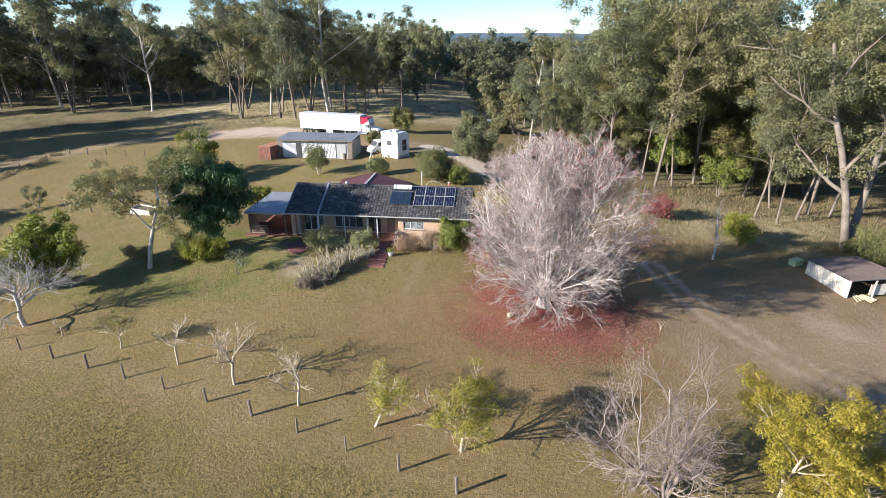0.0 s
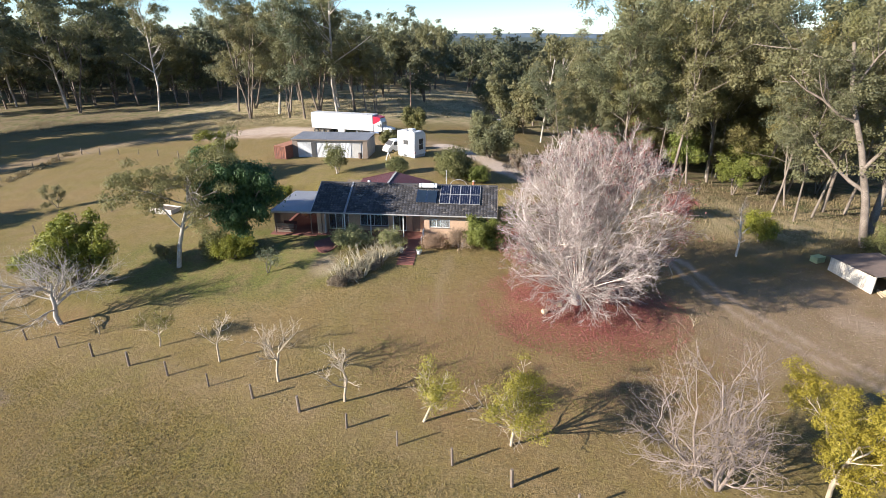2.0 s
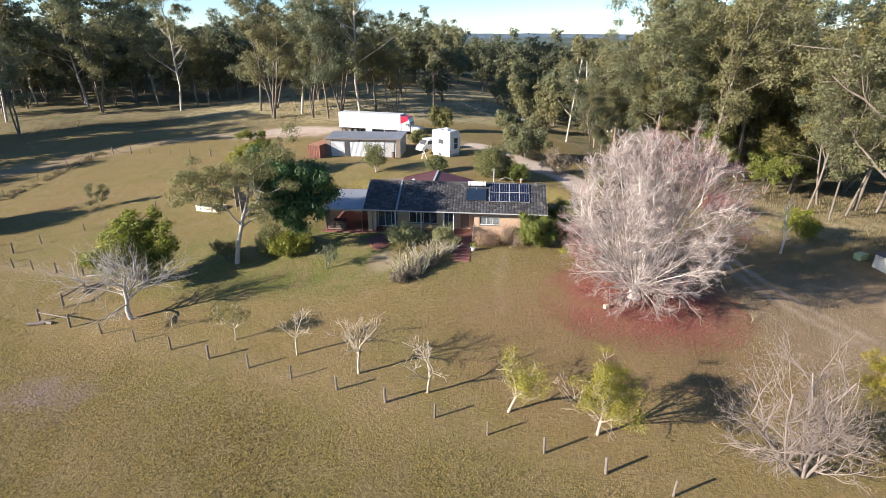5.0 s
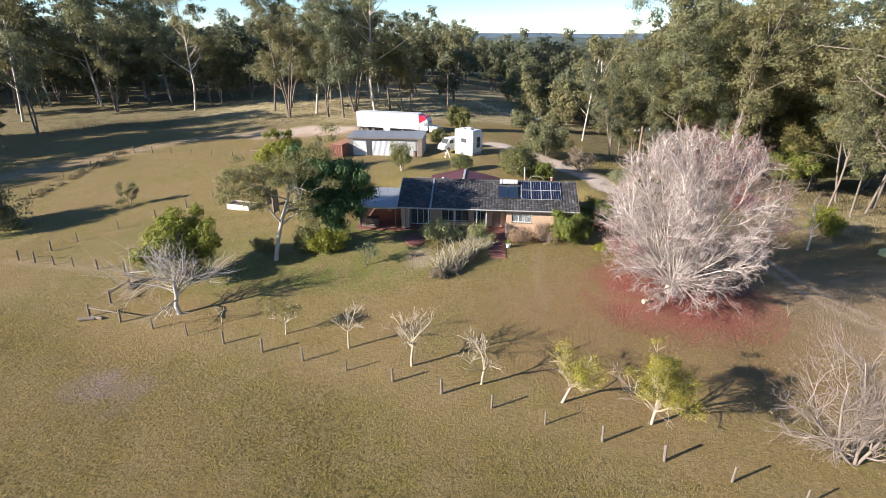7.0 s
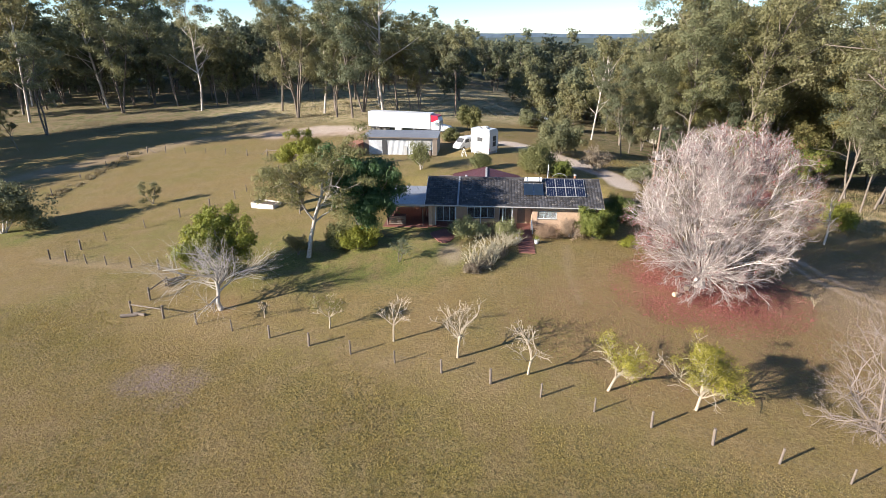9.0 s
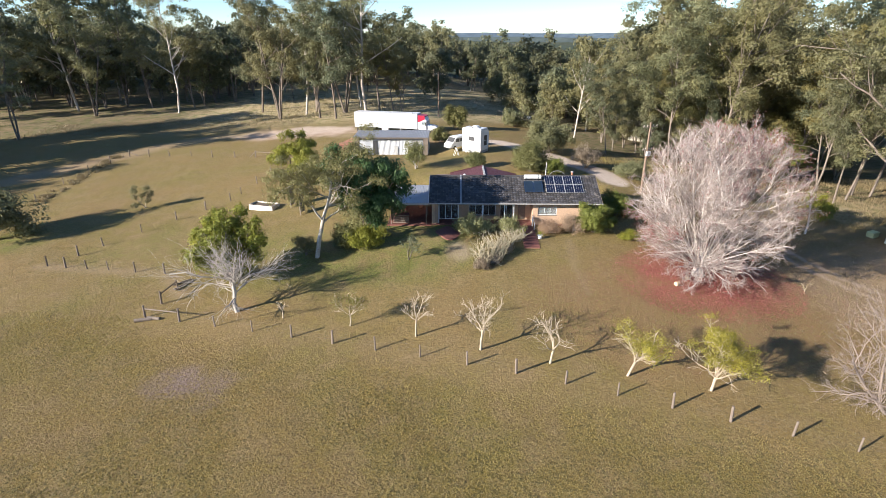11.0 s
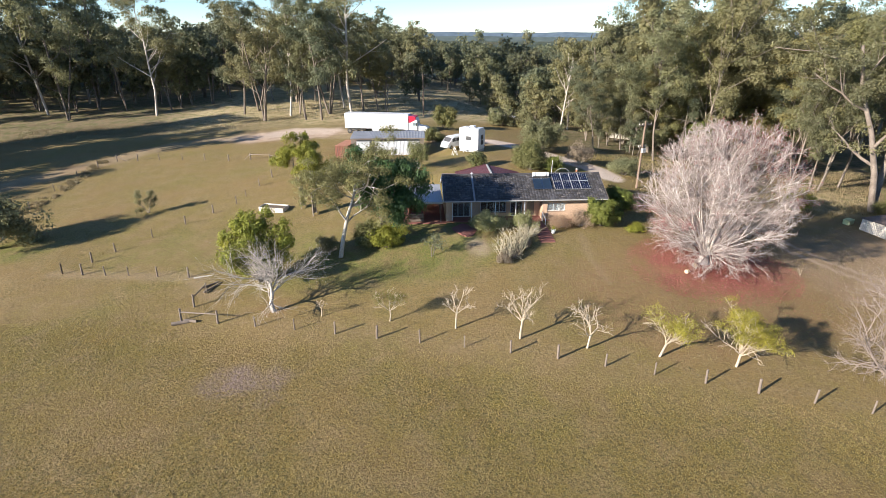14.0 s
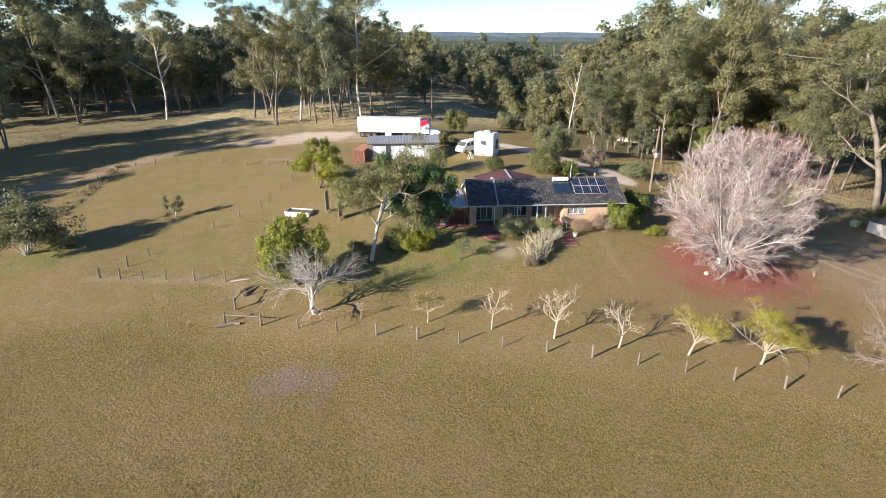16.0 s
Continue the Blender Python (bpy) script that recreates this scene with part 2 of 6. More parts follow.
gx, gy = spread((-84, 48), 0.55, 3600, 1.13), spread((6, 116), 0.55, 3600, 1.13)
X, Y = np.meshgrid(gx, gy)
Z = land(X, Y)
wob = np.array([noise.noise(Vector((a * 0.13, b * 0.13, 0.3))) for a, b in zip(X.ravel(), Y.ravel())]).reshape(X.shape)
fine_wob = np.array([noise.noise(Vector((a * 0.55, b * 0.55, 5.3))) for a, b in zip(X.ravel(), Y.ravel())]).reshape(X.shape)
Z = Z + np.where(np.hypot(X, Y) < 300, 0.05 * wob + 0.025 * fine_wob, 0)
ny, nx = X.shape
idx = np.arange(nx * ny).reshape(ny, nx)
quads = np.stack([idx[:-1, :-1], idx[:-1, 1:], idx[1:, 1:], idx[1:, :-1]], -1).reshape(-1, 4)
me = bpy.data.meshes.new("ground")
me.from_pydata(np.stack([X, Y, Z], -1).reshape(-1, 3).tolist(), [], quads.tolist())
me.shade_smooth()


def zone(name, values):
    a = me.attributes.new(name, "FLOAT", "POINT")
    a.data.foreach_set("value", np.clip(values, 0, 1).ravel().astype(np.float32))


edge = 0.55 * wob + 0.35 * fine_wob
# bare soil: truck yard, driveway, farm track, wheel ruts, worn patches
bare = 1 - smooth01((np.hypot((X + 40) / 13, (Y - 108) / 5.5) - 0.75 + 0.5 * edge) / 0.5)
gravel = 1 - smooth01((near_line(X, Y, DRIVE) - 1.5 + edge) / 0.9)
gravel = np.maximum(gravel, 0.6 * (1 - smooth01((np.hypot((X + 37) / 13, (Y - 109.5) / 5) - 0.6 + 0.8 * edge) / 0.5)))
bare = np.maximum(bare, 0.33 * (1 - smooth01((near_line(X, Y, FARM_TRACK) - 1.0 + 2.5 * edge) / 3)))
rut = near_line(X, Y, TRACK)
bare = np.maximum(bare, 0.85 * (1 - smooth01((abs(rut - 0.85) - 0.2 + 0.2 * edge) / 0.4)))
bare = np.maximum(bare, 0.6 * (1 - smooth01((np.hypot((X - 34) / 5.5, (Y - 37) / 4.5) - 0.5 + 1.0 * edge) / 0.6)))
bare = np.maximum(bare, 0.34 * (1 - smooth01((np.hypot((X - 29) / 14, (Y - 36) / 9) - 0.55 + 0.8 * edge) / 0.6)))
bare = np.maximum(bare, 0.16 * (1 - smooth01((near_line(X, Y, [(-2.0, 45.5), (-3.0, 41), (-3.2, 36)]) - 0.15 + 0.3 * edge) / 0.5)))
patch = 1.0 * (1 - smooth01((np.hypot((X + 35.2) / 4.2, (Y - 27.9) / 2.9) - 0.25 + 1.9 * edge) / 0.8))
bare = np.maximum(bare, 0.55 * (1 - smooth01((np.hypot((X + 13.8) / 1.6, (Y - 44.6) / 2.6) - 0.5 + 0.8 * edge) / 0.6)))
bare = np.maximum(bare, 0.25 * (1 - smooth01((near_line(X, Y, [(-58, 50), (-43, 45.6), (-40, 41)]) - 0.3 + 0.4 * edge) / 0.9)))
bare = np.maximum(bare, 0.03 * (1 - smooth01((near_line(X, Y, FENCE_FRONT[:2]) - 0.5 + 0.6 * edge) / 1.2)))
# fallen leaves: red under the large bare tree, brown further out and along the tree row
lx, ly = X - 8.8, Y - 38.5
red = 0.9 - 0.9 * smooth01((np.hypot(lx / 7.4, ly / 5.6) - 0.62 + 0.5 * edge) / 0.6)
brown = 0.9 * (1 - smooth01((np.hypot((X - 7) / 18, (Y - 33) / 12) - 0.55 + 0.45 * edge) / 0.6))
brown = np.maximum(brown, 0.9 * (1 - smooth01((np.hypot((X - 28) / 18, (Y - 42) / 15) - 0.6 + 0.4 * edge) / 0.6)))
brown = np.maximum(brown, 0.35 * smooth01(wob * 2.2 - 0.1))
brown = np.maximum(brown, 0.3 * (1 - smooth01((near_line(X, Y, [(-45, 40), (-30, 33), (8, 20), (20, 14)]) - 1.0 + 1.6 * edge) / 4.0)))
brown = np.maximum(brown, 0.8 * (1 - smooth01((np.hypot((X + 33.7) / 3.5, (Y - 36.8) / 2.4) - 0.5 + edge) / 0.6)))
# forest floor and long dry grass
north = smooth01((Y - 112 - 0.05 * X + 6 * edge) / 18)
meadow = north * (1 - smooth01((abs(X + 22) - 40 + 6 * edge) / 14)) * (1 - smooth01((Y - 190) / 30))
edge_grass = 0.8 * (1 - smooth01((np.hypot((X - 33) / 17, (Y - 62) / 9) - 0.55 + 0.9 * edge) / 0.6))
meadow = np.maximum(meadow, edge_grass)
woods = np.maximum(north, smooth01((X + 0.25 * (Y - 60) - 27 + 5 * edge) / 10) * smooth01((Y - 54 + 4 * edge) / 10))
woods = np.maximum(woods, smooth01((X - 13 + 3 * edge) / 6) * smooth01((Y - 60) / 10))
# fresher green in the house garden and hollow
lush = 0.9 * (1 - smooth01((np.hypot((X + 22) / 16, (Y - 47) / 9) - 0.5 + 0.4 * edge) / 0.7))
lush = np.maximum(lush, 0.6 * (1 - smooth01((np.hypot((X + 46) / 9, (Y - 53) / 6) - 0.4 + 0.5 * edge) / 0.7)))
lush = np.maximum(lush, 0.8 * (1 - smooth01((np.hypot((X + 68) / 7, (Y - 57) / 5) - 0.4 + 0.5 * edge) / 0.7)))
distance = smooth01((np.hypot(X, Y) - 215) / 60)
field = smooth01((-(Y - 36.5) - 0.385 * (X + 41.6) + 0.9 * edge) / 4.5)
for key, value in (("patch", patch), ("meadow", meadow), ("gravel", gravel), ("bare", bare), ("red", red), ("brown", brown), ("woods", woods), ("lush", lush), ("field", field), ("distance", distance)):
    zone(key, value)

m, nt = tree_of("grassland")
out, bsdf = nt.nodes.new("ShaderNodeOutputMaterial"), nt.nodes.new("ShaderNodeBsdfPrincipled")


def attr(name):
    n = nt.nodes.new("ShaderNodeAttribute")
    n.attribute_name = name
    return n.outputs["Fac"]


def times(a, b, op="MULTIPLY"):
    n = nt.nodes.new("ShaderNodeMath")
    n.operation = op
    n.use_clamp = True
    for s, v in zip(n.inputs, (a, b)):
        if isinstance(v, (int, float)):
            s.default_value = v
        else:
            nt.links.new(v, s)
    return n.outputs[0]


n_wide, n_mid, n_fine, n_tiny = (noise_tex(nt, s, d, 0.65, "Position") for s, d in ((0.07, 4), (0.5, 5), (4.2, 6), (14.0, 4)))
lawn = mixcol(nt, ramp(nt, n_wide, 0.38, 0.62), (0.186, 0.150, 0.042), (0.232, 0.153, 0.060))
lawn = mixcol(nt, attr("lush"), lawn, (0.135, 0.158, 0.034))
paddock = mixcol(nt, ramp(nt, n_wide, 0.38, 0.62), (0.198, 0.153, 0.040), (0.232, 0.157, 0.053))
col = mixcol(nt, attr("field"), lawn, paddock)
col = mixcol(nt, ramp(nt, n_mid, 0.42, 0.68), col, (0.25, 0.175, 0.085))
col = mixcol(nt, times(ramp(nt, n_fine, 0.47, 0.61), 0.64), col, (0.072, 0.070, 0.026))
col = mixcol(nt, times(ramp(nt, n_tiny, 0.48, 0.64), 0.6), col, (0.34, 0.275, 0.14))
col = mixcol(nt, times(ramp(nt, noise_tex(nt, 8.0, 5.0, 0.7, "Position"), 0.50, 0.60), 0.55), col, (0.078, 0.061, 0.026))
floor_col = mixcol(nt, ramp(nt, n_fine, 0.4, 0.6), (0.15, 0.115, 0.075), (0.26, 0.20, 0.11))
floor_col = mixcol(nt, ramp(nt, n_mid, 0.45, 0.6), floor_col, (0.12, 0.12, 0.05))
col = mixcol(nt, attr("woods"), col, floor_col)
# dry grass, lightened to make up for sunlight that the tree shadows take
hay = mixcol(nt, ramp(nt, n_fine, 0.4, 0.6), (0.36, 0.285, 0.165), (0.49, 0.395, 0.235))
hay = mixcol(nt, ramp(nt, n_mid, 0.46, 0.62), hay, (0.22, 0.20, 0.09))
col = mixcol(nt, attr("meadow"), col, hay)
col = mixcol(nt, attr("distance"), col, mixcol(nt, ramp(nt, n_wide, 0.4, 0.6), (0.045, 0.058, 0.034), (0.075, 0.085, 0.05)))
leafy = mixcol(nt, ramp(nt, n_tiny, 0.42, 0.58), (0.27, 0.16, 0.085), (0.17, 0.115, 0.055))
col = mixcol(nt, times(attr("brown"), ramp(nt, n_fine, 0.36, 0.55)), col, leafy)
reds = mixcol(nt, ramp(nt, n_tiny, 0.42, 0.6), (0.31, 0.105, 0.085), (0.20, 0.075, 0.06))
col = mixcol(nt, times(attr("red"), ramp(nt, n_fine, 0.33, 0.5)), col, reds)
soil = mixcol(nt, ramp(nt, n_mid, 0.4, 0.6), (0.46, 0.345, 0.26), (0.33, 0.24, 0.175))
soil = mixcol(nt, times(ramp(nt, n_tiny, 0.45, 0.7), 0.5), soil, (0.24, 0.18, 0.13))
col = mixcol(nt, times(attr("bare"), ramp(nt, n_fine, 0.25, 0.45)), col, soil)
dirt = mixcol(nt, ramp(nt, n_tiny, 0.4, 0.62), (0.17, 0.118, 0.098), (0.31, 0.235, 0.20))
col = mixcol(nt, times(attr("patch"), ramp(nt, n_fine, 0.3, 0.5)), col, dirt)
col = mixcol(nt, times(attr("gravel"), ramp(nt, n_fine, 0.2, 0.4)), col, mixcol(nt, ramp(nt, n_tiny, 0.4, 0.6), (0.60, 0.49, 0.40), (0.45, 0.36, 0.29)))
nt.links.new(col, bsdf.inputs["Base Color"])
bsdf.inputs["Roughness"].default_value, bsdf.inputs["Specular IOR Level"].default_value = 0.95, 0.15
bump1, bump2 = node(nt, "ShaderNodeBump", Strength=1.0, Distance=0.30), node(nt, "ShaderNodeBump", Strength=0.9, Distance=0.05)
nt.links.new(n_fine, bump1.inputs["Height"])
rough_field = nt.nodes.new("ShaderNodeMapRange")
rough_field.inputs["To Min"].default_value, rough_field.inputs["To Max"].default_value = 0.4, 1.0
nt.links.new(attr("field"), rough_field.inputs["Value"])
nt.links.new(rough_field.outputs[0], bump1.inputs["Strength"])
nt.links.new(n_tiny, bump2.inputs["Height"])
nt.links.new(bump1.outputs[0], bump2.inputs["Normal"])
nt.links.new(bump2.outputs[0], bsdf.inputs["Normal"])
nt.links.new(bsdf.outputs[0], out.inputs[0])
me.materials.append(m)
tagged(new("ground", me), "olive and tan mown pasture with leaf litter and bare soil", "ground", kind="structure")


# ---- trees ----
def tube(paths, sides):
    """Round tapered limbs along paths of (points, radii)."""
    verts, faces = [], []
    for pts, radii in paths:
        base = len(verts)
        k = len(pts)
        for i in range(k):
            d = (pts[min(i + 1, k - 1)] - pts[max(i - 1, 0)]).normalized()
            a = d.orthogonal().normalized()
            b = d.cross(a)
            for j in range(sides):
                t = 2 * math.pi * j / sides
                verts.append(pts[i] + (a * math.cos(t) + b * math.sin(t)) * radii[i])
        for i in range(k - 1):
            for j in range(sides):
                q = base + i * sides
                faces.append((q + j, q + (j + 1) % sides, q + sides + (j + 1) % sides, q + sides + j))
    return [tuple(v) for v in verts], faces


def aside(rng, d, angle, flat=0.0):
    """A direction that leaves d by that angle, to a random side."""
    a = d.orthogonal().normalized()
    b = d.cross(a)
    t = rng.uniform(0, 2 * math.pi)
    s = (a * math.cos(t) + b * math.sin(t))
    v = d * math.cos(angle) + s * math.sin(angle)
    v.z *= 1 - flat
    return v.normalized()


def limb(rng, p, d, length, r, level, levels, paths, tips, kids, spread_deg, ratio, up, crook, start=0.35):
    """Grows one limb and, from it, the smaller ones."""
    segs = 4 if level < 2 else 3 if level < 4 else 1
    pts, radii, dirs = [p.copy()], [r], [d.copy()]
    for i in range(segs):
        d = (d + Vector((rng.gauss(0, crook * (0.55 if level == 0 and length > 10 else 1)), rng.gauss(0, crook * (0.55 if level == 0 and length > 10 else 1)), rng.gauss(0, crook) + up))).normalized()
        p = p + d * (length / segs)
        pts.append(p.copy())
        dirs.append(d.copy())
        radii.append(r * (1 - 0.62 * (i + 1) / segs))
    paths.append((level, pts, radii))
    if level >= levels:
        tips.append(pts[-1])
        if level == levels:
            tips.append((pts[-1] + pts[-2]) / 2)
        return
    n = kids[min(level, len(kids) - 1)]
    n = max(1, n + rng.choice((-1, 0, 0, 1)))
    for i in range(n):
        f = start + (1 - start) * (i + rng.random()) / n
        q = f * segs
        j = min(int(q), segs - 1)
        at_p = pts[j].lerp(pts[j + 1], q - j)
        ang = radians(rng.gauss(spread_deg[min(level, len(spread_deg) - 1)], 9))
        nd = aside(rng, dirs[j + 1], ang)
        limb(rng, at_p, nd, length * ratio * rng.uniform(0.7, 1.25), radii[j] * rng.uniform(0.45, 0.65), level + 1, levels, paths, tips, kids, spread_deg, ratio, up, crook, start)
    tips.append(pts[-1])


def leaves(np_rng, centres, per, radius, size, flat=0.7, droop=0.3, wide=0.27, corners=4):
    """Small pointed leaves scattered round the twig ends."""
    c = np.repeat(np.array([tuple(v) for v in centres]), per, axis=0)
    n = len(c)
    off = np_rng.normal(size=(n, 3)) * 0.55
    # most leaves face outwards from their clump and upwards, as they do towards the light
    face = off * 1.15 + np_rng.normal(size=(n, 3)) * 0.42 + [0, 0, 0.35]
    face /= np.linalg.norm(face, axis=1, keepdims=True)
    c = c + off * radius * np.array([1, 1, flat])
    a = np_rng.normal(size=(n, 3))
    a[:, 2] -= droop
    a -= face * np.sum(a * face, axis=1, keepdims=True)
    a /= np.linalg.norm(a, axis=1, keepdims=True)
    b = np.cross(a, face)
    s = size * np_rng.uniform(0.6, 1.35, size=(n, 1))
    if corners == 3:
        v = np.stack([c - a * s * 0.62, c + a * s * 0.4 + b * s * wide * 1.25, c + a * s * 0.4 - b * s * wide * 1.25], 1).reshape(-1, 3)
        return v, np.arange(3 * n).reshape(-1, 3)
    v = np.stack([c - a * s * 0.5, c + b * s * wide, c + a * s * 0.5, c - b * s * wide], 1).reshape(-1, 3)
    return v, np.arange(4 * n).reshape(-1, 4)


def clumps(rng, np_rng, tips, gap, per, radius, size, flat=0.7, wide=0.33):
    """Leaf clumps with air between them: each an uneven dome of small hanging leaves that face outwards, thickest on its top."""
    centres = []
    for t in rng.sample(tips, len(tips)):
        if all((t - c).length_squared > gap * gap for c in centres):
            centres.append(t)
    c0 = np.array([tuple(c) for c in centres])
    grow = np_rng.uniform(0.65, 1.25, len(c0))
    count = np.maximum(8, (per * grow**2).astype(int))
    c, grow = np.repeat(c0, count, axis=0), np.repeat(grow, count)[:, None]
    lump = np.repeat(np.arange(len(c0)), count)
    n = len(c)
    d = np_rng.normal(size=(n, 3)) + [0, 0, 0.35]
    d /= np.linalg.norm(d, axis=1, keepdims=True)
    # every clump has sprays of its own that break its outline
    phase = np_rng.uniform(0, 6.28, (len(c0), 3))[lump]
    ragged = 1 + 0.22 * np.sin(3.1 * d[:, :1] * 2 + phase[:, :1]) + 0.2 * np.sin(4.3 * d[:, 1:2] * 2 + phase[:, 1:2]) + 0.15 * np.sin(9 * d[:, 2:3] + phase[:, 2:3])
    r = radius * grow * ragged * np_rng.uniform(0.15, 1.0, (n, 1)) ** 0.42
    c = c + d * r * np.array([1, 1, flat])
    face = d * 1.1 + np_rng.normal(size=(n, 3)) * 0.5 + [0, 0, 0.25]
    face /= np.linalg.norm(face, axis=1, keepdims=True)
    a = np_rng.normal(size=(n, 3)) - [0, 0, 0.9]
    a -= face * np.sum(a * face, axis=1, keepdims=True)
    a /= np.linalg.norm(a, axis=1, keepdims=True)
    b = np.cross(a, face)
    s = size * np_rng.uniform(0.55, 1.4, size=(n, 1))
    v = np.stack([c - a * s * 0.62, c + a * s * 0.4 + b * s * wide * 1.25, c + a * s * 0.4 - b * s * wide * 1.25], 1).reshape(-1, 3)
    return v, np.arange(3 * n).reshape(-1, 3)


TALL = {}


def build_tree(name, seed, label, category, bark, leaf, height, stem, stems=1, lean=0.0, levels=3, kids=(7, 4, 3), spread_deg=(45, 40, 40), ratio=0.45,
               up=0.05, crook=0.12, start=0.4, per=14, radius=0.8, size=0.35, flat=0.7, sides=(7, 5, 4, 3, 3), fan=12, droop=0.3, group="", trunk_part=1.0, keep=1.0, wide=0.27, corners=4, bare_levels=9, gap=0.0):
    """A tree: trunk and limbs in one mesh, leaves in another."""
    rng, np_rng = random.Random(seed), np.random.default_rng(seed)
    top = thing(name, Matrix.Identity(4), label, category, group)
    paths, tips = [], []
    for k in range(stems):
        ang = 2 * math.pi * (k + rng.random() * 0.5) / stems
        tilt = radians(fan * (0.4 + 0.6 * rng.random()) if stems > 1 else lean)
        d = Vector((math.sin(tilt) * math.cos(ang), math.sin(tilt) * math.sin(ang), math.cos(tilt)))
        p0 = Vector((0.25 * stem * stems * math.cos(ang), 0.25 * stem * stems * math.sin(ang), -0.15)) if stems > 1 else Vector((0, 0, -0.15))
        limb(rng, p0, d, height * trunk_part * rng.uniform(0.85, 1.05), stem, 0, levels, paths, tips, kids, spread_deg, ratio, up, crook, start)
    groups = {}
    for level, pts, radii in paths:
        if level > bare_levels:
            continue
        groups.setdefault(min(level, len(sides) - 1), []).append((pts, radii))
    verts, faces = [], []
    for level, rows in groups.items():
        v, f = tube(rows, sides[level])
        faces += [tuple(i + len(verts) for i in q) for q in f]
        verts += v
    link_mesh("trunk", verts, faces, bark, top, smooth=True)
    if per and leaf:
        use = [t for t in tips if rng.random() < keep]
        v, f = clumps(rng, np_rng, use, gap, per, radius, size, flat, wide) if gap else leaves(np_rng, use, per, radius, size, flat, droop, wide, corners)
        v[:, 2] = np.maximum(v[:, 2], 0.12)
        link_mesh("crown", v, f, leaf, top)
        tall = float(np.percentile(v[:, 2], 99.5))
    else:
        tall = max(v[2] for v in verts)
    TALL[top.name] = tall
    return top


def put(ob, m):
    ob.matrix_world = m
    return ob


# ---- woods round the place ----
GUM_LABEL = "tall grey-green eucalyptus with pale trunk and clumped crown"
gum_shapes = []
for k, (bark, leaf, stems, kids) in enumerate(((M_BARK_WHITE, M_GUM, 1, (14, 5)), (M_BARK, M_GUM, 2, (8, 4)), (M_BARK, M_GUM_DARK, 1, (15, 5)), (M_BARK, M_GUM, 3, (5, 4)), (M_BARK_DARK, M_GUM_WARM, 1, (14, 5)))):
    gum_shapes.append(build_tree("gum_tree", 20 + k, GUM_LABEL, "tree", bark, leaf, 24, 0.27, stems=stems, lean=3, levels=2, kids=kids, spread_deg=(46, 46), ratio=0.31,
                                 up=0.06, crook=0.13, start=0.30, per=330, radius=1.6, size=0.28, flat=0.66, fan=9, sides=(7, 5, 3), wide=0.33, gap=1.5, group="gums of the woods"))
bush_gums = [build_tree("bushy_gum_tree", 40 + k, "bushy olive-green woodland tree with a dense low crown", "tree", M_BARK_DARK, leaf, 15, 0.22, stems=1 + k, levels=2, kids=kids, spread_deg=(54, 46),
                        ratio=0.34, up=0.05, crook=0.13, start=0.16, per=440, radius=1.35, size=0.21, flat=0.8, fan=14, sides=(6, 4, 3), wide=0.33, gap=1.05, group="bushy trees of the woods")
             for k, (leaf, kids) in enumerate(((M_GUM_DARK, (15, 5)), (M_GUM, (8, 5)), (M_GUM_WARM, (6, 4))))]
# those at the near edge of the eastern wood: plumes of fine leaves on pale forking limbs
edge_gums = [build_tree("gum_tree", 120 + k, "tall eucalyptus with plumed olive crown and pale limbs", "tree", bark, leaf, 24, 0.20, stems=stems, lean=2, levels=3, kids=kids, spread_deg=(44, 44, 40), ratio=0.34, up=0.07, crook=0.13,
                        start=0.32, per=560, radius=1.5, size=0.2, flat=0.72, fan=5, sides=(7, 5, 3, 3), wide=0.34, bare_levels=2, gap=1.75, group="gums of the woods")
             for k, (bark, leaf, stems, kids) in enumerate(((M_BARK, M_GUM, 1, (14, 4, 3)), (M_BARK, M_GUM_DARK, 1, (14, 4, 3)), (M_BARK_DARK, M_GUM_WARM, 1, (14, 4, 3)), (M_BARK_WHITE, M_GUM, 1, (13, 5, 3))))]
far_gums = [build_tree("gum_tree", 60 + k, "distant dark eucalyptus in the back of the woods", "tree", M_BARK, leaf, 20, 0.3, stems=1 + k, levels=2, kids=(12 - 3 * k, 4), spread_deg=(46, 44), ratio=0.30, up=0.06, crook=0.1,
                       start=0.2, per=62, radius=1.9, size=0.74, flat=0.72, fan=9, sides=(5, 3, 3), wide=0.36, gap=1.6, bare_levels=1, group="gums of the woods") for k, leaf in enumerate((M_GUM_DARK, M_GUM, M_GUM_DARK))]
mid_gums = [build_tree("gum_tree", 30 + k, "eucalyptus of the woods behind, with pale trunk", "tree", bark, leaf, 24, 0.27, stems=1 + (k == 1), lean=3, levels=2, kids=((13, 5), (7, 4), (14, 5))[k], spread_deg=(44, 46), ratio=0.30, up=0.06, crook=0.11,
                       start=0.26, per=130, radius=1.65, size=0.46, flat=0.66, fan=9, sides=(6, 3, 3), wide=0.34, gap=1.55, bare_levels=1, group="gums of the woods") for k, (bark, leaf) in enumerate(((M_BARK_WHITE, M_GUM), (M_BARK, M_GUM), (M_BARK, M_GUM_DARK)))]
far_bushes = [build_tree("bushy_gum_tree", 46 + k, "bushy olive tree in the depth of the woods", "tree", M_BARK_DARK, leaf, 14, 0.22, stems=1 + k, levels=2, kids=(11 - 4 * k, 4), spread_deg=(54, 46), ratio=0.34, up=0.05, crook=0.12,
                         start=0.12, per=92, radius=1.6, size=0.56, flat=0.8, fan=14, sides=(5, 3, 3), wide=0.35, gap=1.3, bare_levels=1, group="bushy trees of the woods") for k, leaf in enumerate((M_GUM, M_GUM_DARK))]
used = set()


